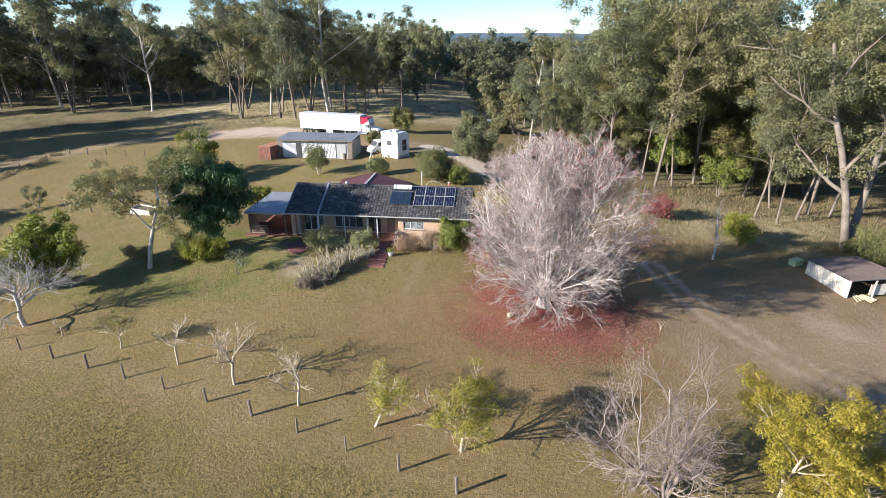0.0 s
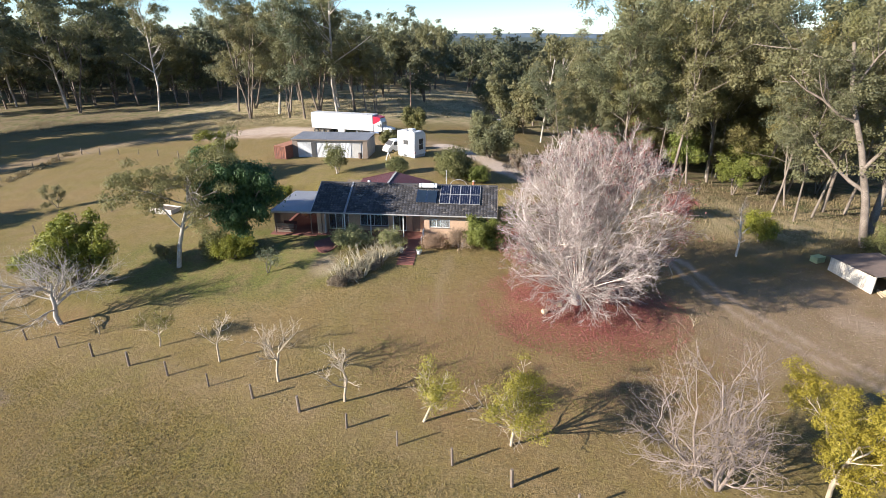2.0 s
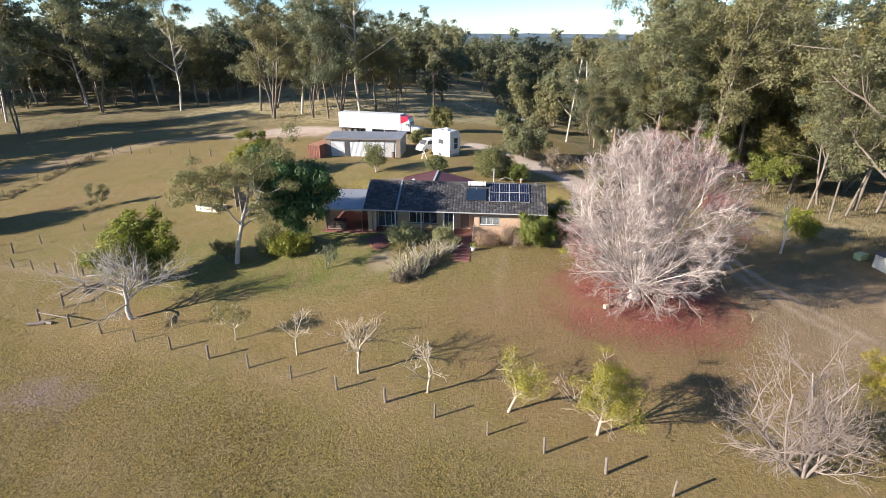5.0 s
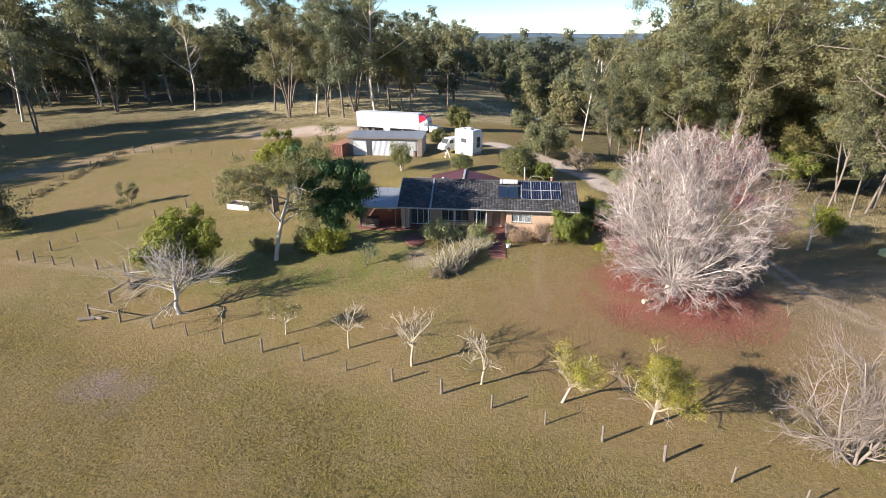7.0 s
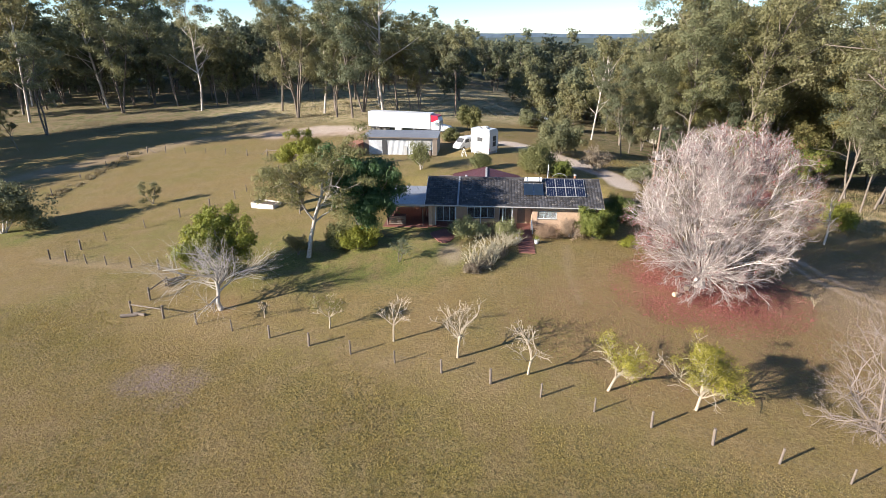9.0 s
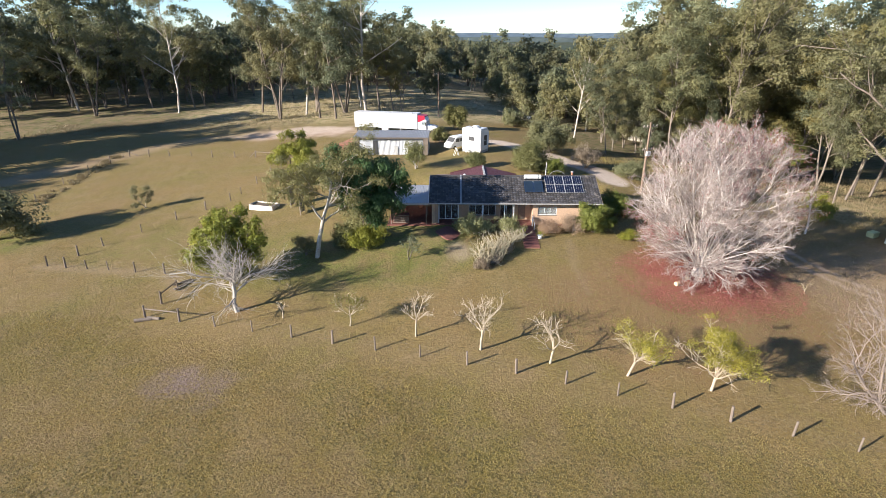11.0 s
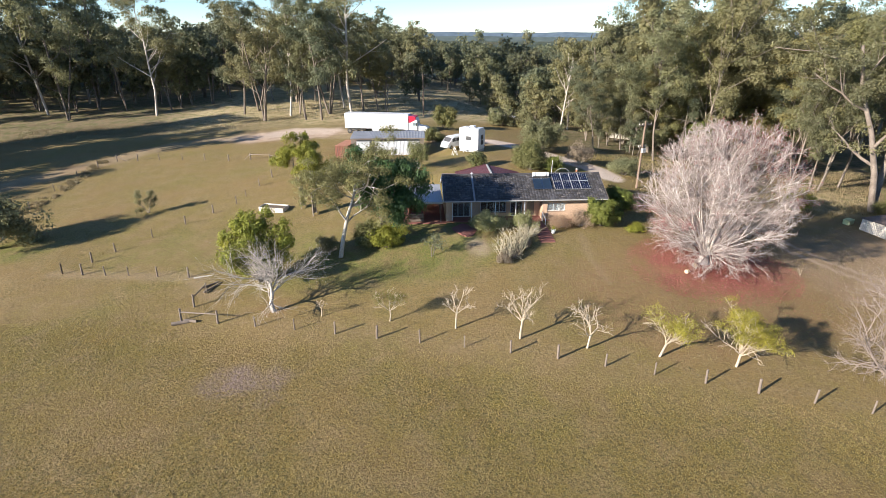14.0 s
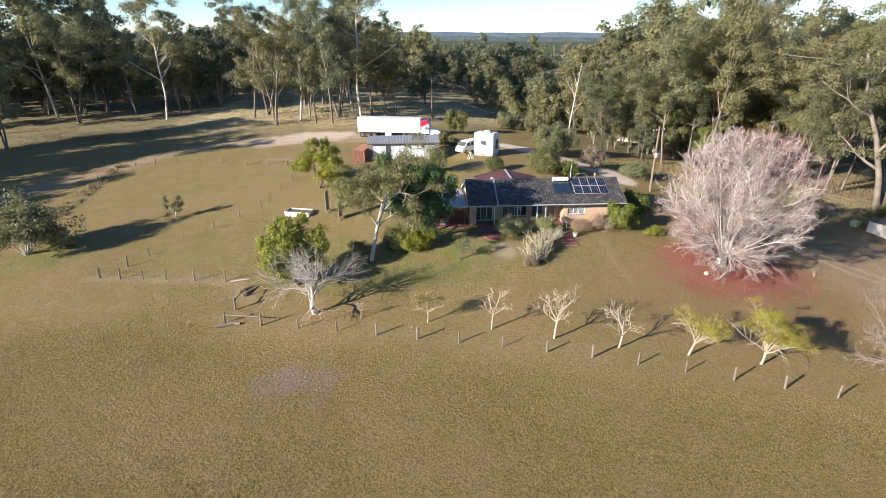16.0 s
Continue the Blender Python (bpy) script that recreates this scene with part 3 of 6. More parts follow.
def plant(shapes, k, x, y, rz, h, dz=0.0, sx=1.0):
    """Stands a tree of that kind and height at a place; the first of each kind is the built one."""
    ob = shapes[k % len(shapes)]
    s = h / TALL[ob.name.split(".")[0] if ob.name not in TALL else ob.name]
    m = at(x, y, rz, s, dz - 0.05) @ Matrix.Diagonal((sx, sx, 1, 1))
    if ob.name in used:
        return copy_thing(ob, m)
    used.add(ob.name)
    ob.matrix_world = m
    return ob


# the ones that stand out, with their heights
for k, x, y, h, kind in ((0, -100, 115, 21, 1), (1, -97.3, 141.5, 27, 3), (2, -76.5, 141.5, 31, 0), (3, -75, 149, 24, 1), (4, -54, 137, 29, 2), (5, -47.3, 125.8, 28, 3), (6, -42, 131, 31, 0),
                         (7, -37.8, 124.8, 24, 1), (8, -34, 123.6, 26, 2), (9, -27.0, 127, 36, 0), (10, -20.4, 129, 20, 4), (11, -18.4, 130, 19, 1), (12, -96.4, 101, 17, 4), (13, -123, 150, 27, 2),
                         (14, 35.4, 78.8, 27, 2), (15, 40, 81.6, 30, 0), (16, 44.1, 86.6, 28, 3), (17, 45.2, 76.1, 25, 1), (18, 41.0, 65.5, 19, 4), (19, 46.0, 70.6, 24, 2), (20, 42.8, 63.5, 20, 1),
                         (21, 46.8, 65.9, 26, 2), (22, 50.5, 69.1, 28, 0), (23, 53.1, 68.4, 24, 4), (24, 17.2, 86, 16, 1), (25, 24.6, 90, 20, 4), (26, 25.4, 84.7, 18.5, 2), (27, 31.3, 80.7, 23, 1), (28, 54, 104, 31, 3)):
    plant(edge_gums if x > 10 else gum_shapes, kind, x, y, k * 77, h * (1.12 if x > 38 else 1.0))
for k, x, y, h, kind in ((0, -40, 134, 29, 1), (1, -32.5, 132, 32, 3), (2, -24, 134, 31, 1), (3, -29, 140, 30, 0), (4, -51, 141, 28, 3), (5, 47.5, 89, 26, 0), (6, 41.5, 85, 24, 3), (7, 36.5, 88, 23, 0)):
    plant(gum_shapes if x < 0 else edge_gums, kind, x, y, 50 + k * 71, h)

rng = random.Random(5)
spots = []


def free(x, y, gap):
    if any((x - a) ** 2 + (y - b) ** 2 < gap * gap for a, b in spots):
        return False
    spots.append((x, y))
    return True


# tall wood beyond the paddock's far corner
for k, (x, y, h) in enumerate(((-114, 130, 29), (-124, 142, 33), (-140, 132, 33), (-106, 150, 30), (-148, 148, 34), (-112, 158, 33), (-131, 156, 34), (-98, 160, 31))):
    free(x, y, 0)
    plant(mid_gums, k, x, y, 63 * k, h)
# wood behind the truck yard, to the west and north
count = 0
while count < 84:
    x, y = rng.uniform(-230, 0), rng.uniform(130, 260)
    if y < 150 - 0.02 * x and x > -125 or (-62 < x < -8 and y < 200) or not free(x, y, 6.5):
        continue
    count += 1
    if y > 178:
        plant(far_gums, rng.randrange(3), x, y, rng.uniform(0, 360), rng.uniform(18, 25) + (3 if x < -120 else 0))
    elif rng.random() < 0.7:
        plant(mid_gums, rng.randrange(3), x, y, rng.uniform(0, 360), rng.uniform(19, 26) + (3 if x < -95 else 0))
    else:
        plant(far_bushes, rng.randrange(2), x, y, rng.uniform(0, 360), rng.uniform(12, 19))
# dense wood to the east
count = 0
while count < 90:
    x, y = rng.uniform(14, 150), rng.uniform(66, 190)
    if x + 0.9 * (y - 60) < 44 or (x < 60 and y < 76) or not free(x, y, 5.6):
        continue
    count += 1
    h = 17 + 12 * float(smooth01((x - 16 - 0.26 * (y - 80)) / 22))
    if y > 118 or x > 95:
        plant(far_gums, rng.randrange(3), x, y, rng.uniform(0, 360), h * rng.uniform(0.9, 1.15))
    elif rng.random() < 0.5:
        plant(edge_gums if y < 86 and x < 66 else mid_gums, rng.choice((0, 1, 2, 3, 4)), x, y, rng.uniform(0, 360), h * rng.uniform(0.9, 1.15))
    else:
        plant(bush_gums if y < 100 and x < 75 else far_bushes, rng.randrange(3), x, y, rng.uniform(0, 360), h * rng.uniform(0.6, 0.95))
# bushes between the trunks of its near edge
for k, (x, y, h) in enumerate(((24, 84, 8), (29, 86, 9), (34, 89, 10), (43, 86, 9), (57, 80, 11), (30, 92, 12), (20, 90, 10), (39, 94, 12))):
    plant(bush_gums, k, x, y, 41 * k, h)
# gums west of the paddock, whose long shadows lie across the slope
for k, (x, y, h) in enumerate(((-116, 82, 28), (-120, 88, 31), (-126, 101, 33), (-131, 92, 30), (-113, 90, 29), (-136, 98, 30), (-140, 58, 25), (-146, 64, 27), (-134, 63, 25), (-128, 68, 24), (-141, 71, 26), (-151, 57, 27), (-133, 56, 22))):
    plant(far_gums, k, x, y, 55 * k, h)
# lower wood in the gap straight behind
count = 0
while count < 64:
    x, y = rng.uniform(-40, 70), rng.uniform(112, 280)
    if x < 6 + (175 - y) * 0.42 and y < 190 or not free(x, y, 6.0):
        continue
    count += 1
    plant(far_bushes if y < 180 else far_gums, rng.randrange(3), x, y, rng.uniform(0, 360), rng.uniform(14, 18.5))


def far_woods(seed, n, low, high):
    """Tree tops of the far country, too many to count: clumps of leaves, denser towards the ground."""
    r = np.random.default_rng(seed)
    ang, dist = r.uniform(radians(20), radians(160), n), np.sqrt(r.uniform(low**2, high**2, n))
    x, y = dist * np.cos(ang), dist * np.sin(ang)
    z = land(x, y)
    h = r.uniform(10, 19, n)
    per = 46
    cx, cy = np.repeat(x, per), np.repeat(y, per)
    f = r.uniform(0.15, 1.0, n * per)
    spread_r = np.repeat(h, per) * 0.27 * np.sqrt(np.maximum(0.05, 1 - np.abs(f - 0.62) * 1.9))
    t = r.uniform(0, 2 * np.pi, n * per)
    c = np.stack([cx + spread_r * np.cos(t), cy + spread_r * np.sin(t), np.repeat(z, per) + f * np.repeat(h, per)], -1)
    a = r.normal(size=c.shape)
    a /= np.linalg.norm(a, axis=1, keepdims=True)
    b = np.cross(a, r.normal(size=c.shape))
    b /= np.linalg.norm(b, axis=1, keepdims=True)
    s = np.repeat(h, per)[:, None] * 0.13 * r.uniform(0.6, 1.3, (len(c), 1))
    v = np.stack([c - a * s, c + a * s * 0.8 + b * s * 0.95, c + a * s * 0.8 - b * s * 0.95], 1).reshape(-1, 3)
    return v, np.arange(3 * len(c)).reshape(-1, 3)


for seed, n, low, high in ((3, 900, 250, 520), (4, 1900, 520, 1600)):
    v, f = far_woods(seed, n, low, high)
    tagged(link_mesh("far_woods", v, f, M_GUM_DARK), "dense dark green eucalyptus woods in the distance", "woods", kind="stuff")

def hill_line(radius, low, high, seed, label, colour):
    """Far hills on the skyline; the given colour carries the haze of their distance."""
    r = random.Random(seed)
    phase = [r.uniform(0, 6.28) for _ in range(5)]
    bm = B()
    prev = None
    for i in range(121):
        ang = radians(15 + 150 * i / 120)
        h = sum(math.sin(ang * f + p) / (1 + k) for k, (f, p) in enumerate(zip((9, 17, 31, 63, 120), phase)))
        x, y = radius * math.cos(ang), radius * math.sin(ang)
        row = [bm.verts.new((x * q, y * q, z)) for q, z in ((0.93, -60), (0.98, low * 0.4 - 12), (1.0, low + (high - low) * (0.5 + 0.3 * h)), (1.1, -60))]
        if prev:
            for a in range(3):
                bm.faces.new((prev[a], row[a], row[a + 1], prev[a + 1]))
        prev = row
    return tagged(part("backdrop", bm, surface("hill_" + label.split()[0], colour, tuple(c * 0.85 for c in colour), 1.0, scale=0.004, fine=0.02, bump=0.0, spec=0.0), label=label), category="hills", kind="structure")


# haze is put into the colours: the further ridge is the bluer one
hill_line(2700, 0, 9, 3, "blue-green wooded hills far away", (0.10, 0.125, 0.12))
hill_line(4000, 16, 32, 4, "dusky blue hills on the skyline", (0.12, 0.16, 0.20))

# understorey and thick edge of the woods
rng = random.Random(11)
count = 0
while count < 58:
    x, y = rng.uniform(8, 62), rng.uniform(84, 165)
    if x < 12 + (120 - y) * 0.12 or (x < 24 and y < 92) or not free(x, y, 4.6):
        continue
    count += 1
    plant(bush_gums if y < 108 else far_bushes, rng.choice((0, 1, 1, 2)), x, y, rng.uniform(0, 360), rng.uniform(10.5, 15) + 0.06 * max(0, x - 25))
count = 0
while count < 84:
    x, y = rng.uniform(-190, -12), rng.uniform(152, 225)
    if not free(x, y, 5.0):
        continue
    count += 1
    plant(far_gums, rng.randrange(3), x, y, rng.uniform(0, 360), rng.uniform(12, 19) if x > -62 else rng.uniform(14, 22))

# ---- trees of the garden ----
big_gum = build_tree("gum_tree", 71, "large gum tree with two dark rough stems and pale limbs", "tree", M_BARK, M_GUM, 24, 0.46, stems=2, levels=4, kids=(7, 4, 3, 2), spread_deg=(48, 42, 40, 40),
                     ratio=0.42, up=0.05, crook=0.15, start=0.28, per=250, radius=1.3, size=0.22, flat=0.7, fan=14, sides=(11, 6, 4, 3, 3), wide=0.33, bare_levels=3, gap=1.6, keep=0.9)
put(big_gum, at(46.0, 55.4, 30, 1.0))

garden_gum = build_tree("gum_tree", 7, "slender gum with white leaning trunk and warm olive crown", "tree", M_BARK_WHITE, M_GUM_WARM, 9.6, 0.23, stems=1, lean=13, levels=3, kids=(11, 5, 3), spread_deg=(60, 48, 42),
                        ratio=0.50, up=0.03, crook=0.15, start=0.36, per=330, radius=0.8, size=0.125, flat=0.6, sides=(8, 6, 4, 3), wide=0.3, gap=0.72)
put(garden_gum, at(-28.1, 45.8, -45, 12.6 / TALL[garden_gum.name]))

dark_tree = build_tree("broadleaf_tree", 12, "dark green many-stemmed tree with long hanging fronds", "tree", M_BARK, M_GREEN, 8.0, 0.11, stems=9, levels=2, kids=(10, 5), spread_deg=(54, 46), ratio=0.27,
                       up=0.02, crook=0.1, start=0.40, per=54, radius=0.7, size=0.34, flat=0.8, fan=15, sides=(6, 4, 3), droop=1.6, corners=3, wide=0.15)
put(dark_tree, at(-23.3, 49.6, 0, 9.3 / TALL[dark_tree.name]) @ Matrix.Diagonal((0.92, 0.92, 1, 1)))

round_tree = build_tree("broadleaf_tree", 13, "rounded bright green tree with dense glossy crown", "tree", M_BARK_DARK, M_LIME, 5.2, 0.16, stems=5, levels=3, kids=(8, 5, 3), spread_deg=(50, 46, 40), ratio=0.36,
                        up=0.05, crook=0.1, start=0.15, per=210, radius=0.6, size=0.17, flat=0.9, fan=24, sides=(6, 4, 3, 3), wide=0.34, gap=0.5)
put(round_tree, at(-35.8, 43.0, 0, 6.6 / TALL[round_tree.name]))

yard_tree = build_tree("broadleaf_tree", 14, "bright lime green tree beside the rusted panels", "tree", M_BARK, M_LIME, 5.6, 0.14, stems=3, levels=3, kids=(8, 5, 3), spread_deg=(54, 46, 40), ratio=0.46,
                       up=0.03, crook=0.1, start=0.34, per=230, radius=0.75, size=0.18, flat=0.85, fan=26, sides=(6, 4, 3, 3), wide=0.34, gap=0.55)
put(yard_tree, at(-34.8, 71.8, 0, 7.2 / TALL[yard_tree.name]))

ash = build_tree("bare_tree", 17, "bare ash-grey tree with twisted spreading branches", "tree", M_BARK_ASH, None, 5.4, 0.25, stems=1, lean=5, levels=3, kids=(15, 8, 6), spread_deg=(58, 46, 44), ratio=0.68,
                 up=0.07, crook=0.22, start=0.32, per=0, sides=(8, 6, 4, 3))
put(ash, at(-33.7, 36.8, 170, 8.1 / TALL[ash.name]) @ Matrix.Diagonal((1.2, 1.2, 1, 1)))

# the row of small pollarded trees along the fence
def pollard(seed, label, x, y, h, leaf=None, per=0, limbs=4, lean=0.05, fork=0.36, reach=0.5, leafy_from=-9.0, broad=1.0):
    rng, np_rng = random.Random(seed), np.random.default_rng(seed)
    top = thing("small_tree", at(x, y), label, "tree", "tree row along the fence")
    r0 = 0.025 + 0.013 * h
    pts = [Vector((0, 0, -0.15)), Vector((rng.gauss(0, 0.03), 0, 0.02)), Vector((lean * h * 0.15 + rng.gauss(0, 0.05), rng.gauss(0, 0.05), fork * h * 0.5)), Vector((lean * h * 0.36, rng.gauss(0, 0.05), fork * h))]
    paths, tips = [(0, pts, [r0 * 1.4, r0 * 1.1, r0 * 0.95, r0])], []
    for k in range(limbs):
        az, tilt = 2 * math.pi * (k + 0.6 * rng.random()) / limbs, radians(rng.uniform(22, 58) if k else 8)
        d = Vector((math.sin(tilt) * math.cos(az) + lean, math.sin(tilt) * math.sin(az), math.cos(tilt))).normalized()
        limb(rng, pts[-1].lerp(pts[-2], 0.3 * rng.random()), d, h * reach * rng.uniform(0.85, 1.15), r0 * rng.uniform(0.55, 0.75), 1, 3, paths, tips, (0, 6, 5), (0, 46, 46), 0.46, 0.10, 0.20, 0.3)
    verts, faces = [], []
    for level in range(4):
        v, f = tube([(p, [max(r, 0.0135) for r in q]) for l, p, q in paths if l == level], (7, 5, 4, 3)[level])
        faces += [tuple(i + len(verts) for i in q) for q in f]
        verts += v
    s = h / max(v[2] for v in verts)
    sb = s * broad
    link_mesh("trunk", [(a * sb, b * sb, max(c, -0.15) * s) for a, b, c in verts], faces, M_BARK_PALE, top, smooth=True)
    if leaf:
        v, f = leaves(np_rng, [Vector((t.x * sb, t.y * sb, t.z * s)) for t in tips if t.x > leafy_from and t.z * s > 0.6 * h and rng.random() < 0.6], int(per * 2.6), 0.46, 0.085, 0.42, droop=0.5, corners=3)
        link_mesh("crown", v, f, leaf, top)
    return top


pollard(50, "knee-high pale forked stump of a small tree", -29.5, 35.1, 1.9, limbs=2)
pollard(51, "small pale tree with sparse yellow-green leaves", -23.8, 33.1, 3.1, M_ORANGE, 6)
pollard(52, "small pale bare tree with knobbly forked branches", -18.6, 31.0, 4.1, limbs=4, fork=0.42, reach=0.42)
pollard(53, "small pale bare tree with dense knobbly branches", -13.8, 28.8, 5.0, M_DRY, 1, limbs=6, fork=0.34, reach=0.48)
pollard(54, "small pale bare tree with one low side limb", -9.1, 26.8, 4.2, limbs=4, fork=0.28, lean=0.10)
pollard(55, "small pale tree with light yellow-green feathery leaves", -4.1, 25.1, 3.9, M_YELLOW, 20, limbs=5, fork=0.30, lean=0.30, leafy_from=-0.1, broad=1.3)
pollard(56, "small tree with dense yellow feathery crown and pale limbs", 1.0, 23.3, 4.7, M_YELLOW, 30, limbs=8, fork=0.26, lean=0.08, reach=0.58, leafy_from=-1.3, broad=1.25)

# the big bare tree with its last red leaves: leaders from a short bole, limbs arching out to a round outline, the lowest near the ground
def bare_giant(seed, tall, half, stem):
    rng, np_rng = random.Random(seed), np.random.default_rng(seed)
    top = thing("bare_tree", Matrix.Identity(4), "huge leafless tree with dense pinkish-white branches, red leaf remnants", "tree")
    paths, tips = [(0, [Vector((0, 0, -0.2)), Vector((0, 0, 0.5)), Vector((0.05, 0, 1.3))], [stem * 2.4, stem * 1.7, stem * 1.3])], []
    middle, off, s3 = tall * 0.46, 0.55, Vector((1 / half, 1 / half, 1 / (tall * 0.54)))

    def to_outline(p, d):
        """The way from p along d to the egg-shaped outline of the crown."""
        a, b = Vector((d.x * s3.x, d.y * s3.y, d.z * s3.z)), Vector(((p.x - off) * s3.x, p.y * s3.y, (p.z - middle) * s3.z))
        disc = a.dot(b) ** 2 - a.dot(a) * (b.dot(b) - 1)
        return (-a.dot(b) + math.sqrt(max(disc, 0.01))) / a.dot(a)

    # leaders: one upright, then rings that lean further and further out
    rows = [(0, 0.0, 3)] + [(1, k / 9, 14) for k in range(9)] + [(2, (k + 0.4) / 14, 30) for k in range(14)] + [(3, (k + 0.7) / 14, 50) for k in range(14)]
    for ring, turn, lean in rows:
        ang, tilt = 2 * math.pi * turn + rng.uniform(-0.2, 0.2), radians(lean + rng.uniform(-6, 6))
        d = Vector((math.sin(tilt) * math.cos(ang) + 0.06, math.sin(tilt) * math.sin(ang), math.cos(tilt))).normalized()
        pts = [Vector((0.15 * math.cos(ang), 0.15 * math.sin(ang), 0.4 + 0.9 * rng.random()))]
        length = to_outline(pts[0], d) * rng.uniform(0.86, 0.92)
        for i in range(8):
            d = (d + Vector((rng.gauss(0, 0.045), rng.gauss(0, 0.045), 0.012))).normalized()
            pts.append(pts[-1] + d * length / 8)
        radii = [stem * (0.44, 0.28, 0.23, 0.19)[ring] * (1 - 0.88 * i / 8) for i in range(9)]
        paths.append((0, pts, radii))
        limbs = (10, 8, 7, 6)[ring]
        for i in range(limbs):
            f = 0.16 + 0.82 * ((i + rng.random()) / limbs) ** 0.6
            q = f * 8
            j = min(int(q), 7)
            p = pts[j].lerp(pts[j + 1], q - j)
            nd = aside(rng, (pts[j + 1] - pts[j]).normalized(), radians(rng.gauss(46 - 18 * f, 8)))
            limb(rng, p, nd, min(3.4, max(0.9, to_outline(p, nd))) * rng.uniform(0.75, 1.0), min(0.05, radii[j] * rng.uniform(0.4, 0.6)) + 0.016, 1, 4, paths, tips, (0, 8, 6, 3), (0, 40, 42, 42), 0.44, 0.02, 0.09, 0.14)
    # low limbs that sweep out over the leaf litter
    for k in range(24):
        az, tilt = k * 2.39996, radians(rng.uniform(62, 96))
        nd = Vector((math.sin(tilt) * math.cos(az), math.sin(tilt) * math.sin(az), math.cos(tilt)))
        p = Vector((0, 0, rng.uniform(0.8, 2.4)))
        limb(rng, p, nd, min(4.6, to_outline(p, nd) * 0.86), 0.05, 1, 4, paths, tips, (0, 13, 7, 4), (0, 40, 40, 40), 0.36, -0.01, 0.10, 0.1)
    groups = {}
    for level, pts, radii in paths:
        groups.setdefault(level, []).append((pts, [max(r, (0.0, 0.02, 0.0135, 0.0105, 0.0095)[level]) for r in radii]))
    for name, low, high, bark in (("trunk", 0, 2, M_BARK_PINK), ("fine_twig_mass", 3, 4, M_TWIG_PINK)):
        verts, faces = [], []
        for level in range(low, high + 1):
            v, f = tube(groups[level], (8, 5, 3, 3, 3)[level])
            faces += [tuple(i + len(verts) for i in q) for q in f]
            verts += [(x, y, max(z, 0.05) if level > 1 else z) for x, y, z in v]
        ob = link_mesh(name, verts, faces, bark, top, smooth=True)
        if low:
            tagged(ob, "fine pinkish-grey twigs", kind="stuff")
    v, f = leaves(np_rng, [t for t in tips if t.z > 0.4 and rng.random() < (0.03 + (0.36 if t.x > 0.5 else 0.04) * min(1, max(0, (t.z - 8) / 5)) + (0.5 if t.x < -4.5 and t.z < 6 else 0.26 if t.x > 6.0 else 0))], 1, 0.4, 0.12, 1.0, corners=3)
    link_mesh("crown", v, f, M_BUD, top, "sparse red leaf remnants on the twig ends")
    return top


pink = bare_giant(90, 14.1, 7.15, 0.28)
put(pink, at(8.35, 38.7, 0, 1.0))

# bare tree and golden trees by the gate of the front fence
white = build_tree("bare_tree", 93, "leafless pale-barked tree with crooked limbs and fine twigs", "tree", M_BARK_TAN, M_DRY, 6.2, 0.095, stems=6, levels=4, kids=(11, 8, 5, 3), spread_deg=(46, 44, 42, 40), ratio=0.46,
                   up=0.05, crook=0.22, start=0.12, per=1, radius=0.3, size=0.10, flat=1.0, fan=34, sides=(7, 5, 4, 3, 3), keep=0.12)
put(white, at(11.6, 20.6, 0, 1.0))
for k, (x, y, s) in enumerate(((17.4, 20.1, 0.9), (20.4, 18.8, 0.86))):
    t = build_tree("golden_tree", 96 + k, "golden yellow feathery-leaved tree with pale limbs", "tree", M_BARK_PALE, M_GOLD, 5.2, 0.16, stems=2, levels=3, kids=(6, 5, 4), spread_deg=(48, 44, 42), ratio=0.5,
                   up=0.05, crook=0.17, start=0.35, per=250, radius=0.52, size=0.095, flat=0.6, fan=22, sides=(6, 5, 4, 3), wide=0.26, gap=0.42)
    put(t, at(x, y, 60 * k, s))


# ---- shrubs ----
def shrub(name, seed, label, leaf, bark, x, y, h, stems=6, per=26, radius=0.4, size=0.16, fan=40, levels=2, kids=(5, 4), keep=1.0, ratio=0.55, dz=0.0, group="", category="shrub", stem=1.0):
    t = build_tree(name, seed, label, category, bark, leaf, h * 0.72, stem * (0.03 + 0.012 * h), stems=stems, levels=levels, kids=kids, spread_deg=(40, 42, 42), ratio=ratio, up=0.06, crook=0.14, start=0.25,
                   per=int(per * 4.6) if per > 19 else per, radius=radius * (1.15 if per > 19 else 1), size=size * (0.8 if per > 19 else 1), flat=0.85, fan=fan, sides=(5, 4, 3, 3), keep=keep, group=group, corners=3,
                   wide=0.32, gap=radius * 0.72 if per > 19 else 0.0)
    return put(t, at(x, y, seed * 37, 1.0, dz))


shrub("shrub", 101, "dense bright green rounded shrub against the brick wall", M_MID, M_BARK_DARK, 1.5, 47.9, 2.5, 12, 130, 0.5, 0.15, 22)
shrub("shrub", 102, "leafy variegated green shrub beside the verandah", M_VARIEGATED_LIT, M_BARK_ASH, -11.8, 48.3, 2.1, 12, 15, 0.4, 0.15, 56)
shrub("shrub", 103, "leafy pale grey-green shrub beside the verandah", M_VARIEGATED_LIT, M_BARK_ASH, -8.0, 47.9, 1.9, 12, 7, 0.35, 0.13, 54)
for k, (x, y, h) in enumerate(((-11.6, 41.6, 2.0), (-10.9, 43.0, 2.3), (-9.8, 44.0, 2.3), (-8.6, 44.9, 2.1), (-10.0, 42.4, 1.8), (-7.5, 45.9, 1.7))):
    shrub("bare_shrub", (104, 105, 128, 140, 141, 142)[k], "bare pale frangipani with thick forked branches", None, M_FRANGIPANI, x, y, h, 11, 0, 0.25, 0.12, 54, levels=2, kids=(4, 3), ratio=0.55, stem=1.7, group="frangipanis of the garden bed")
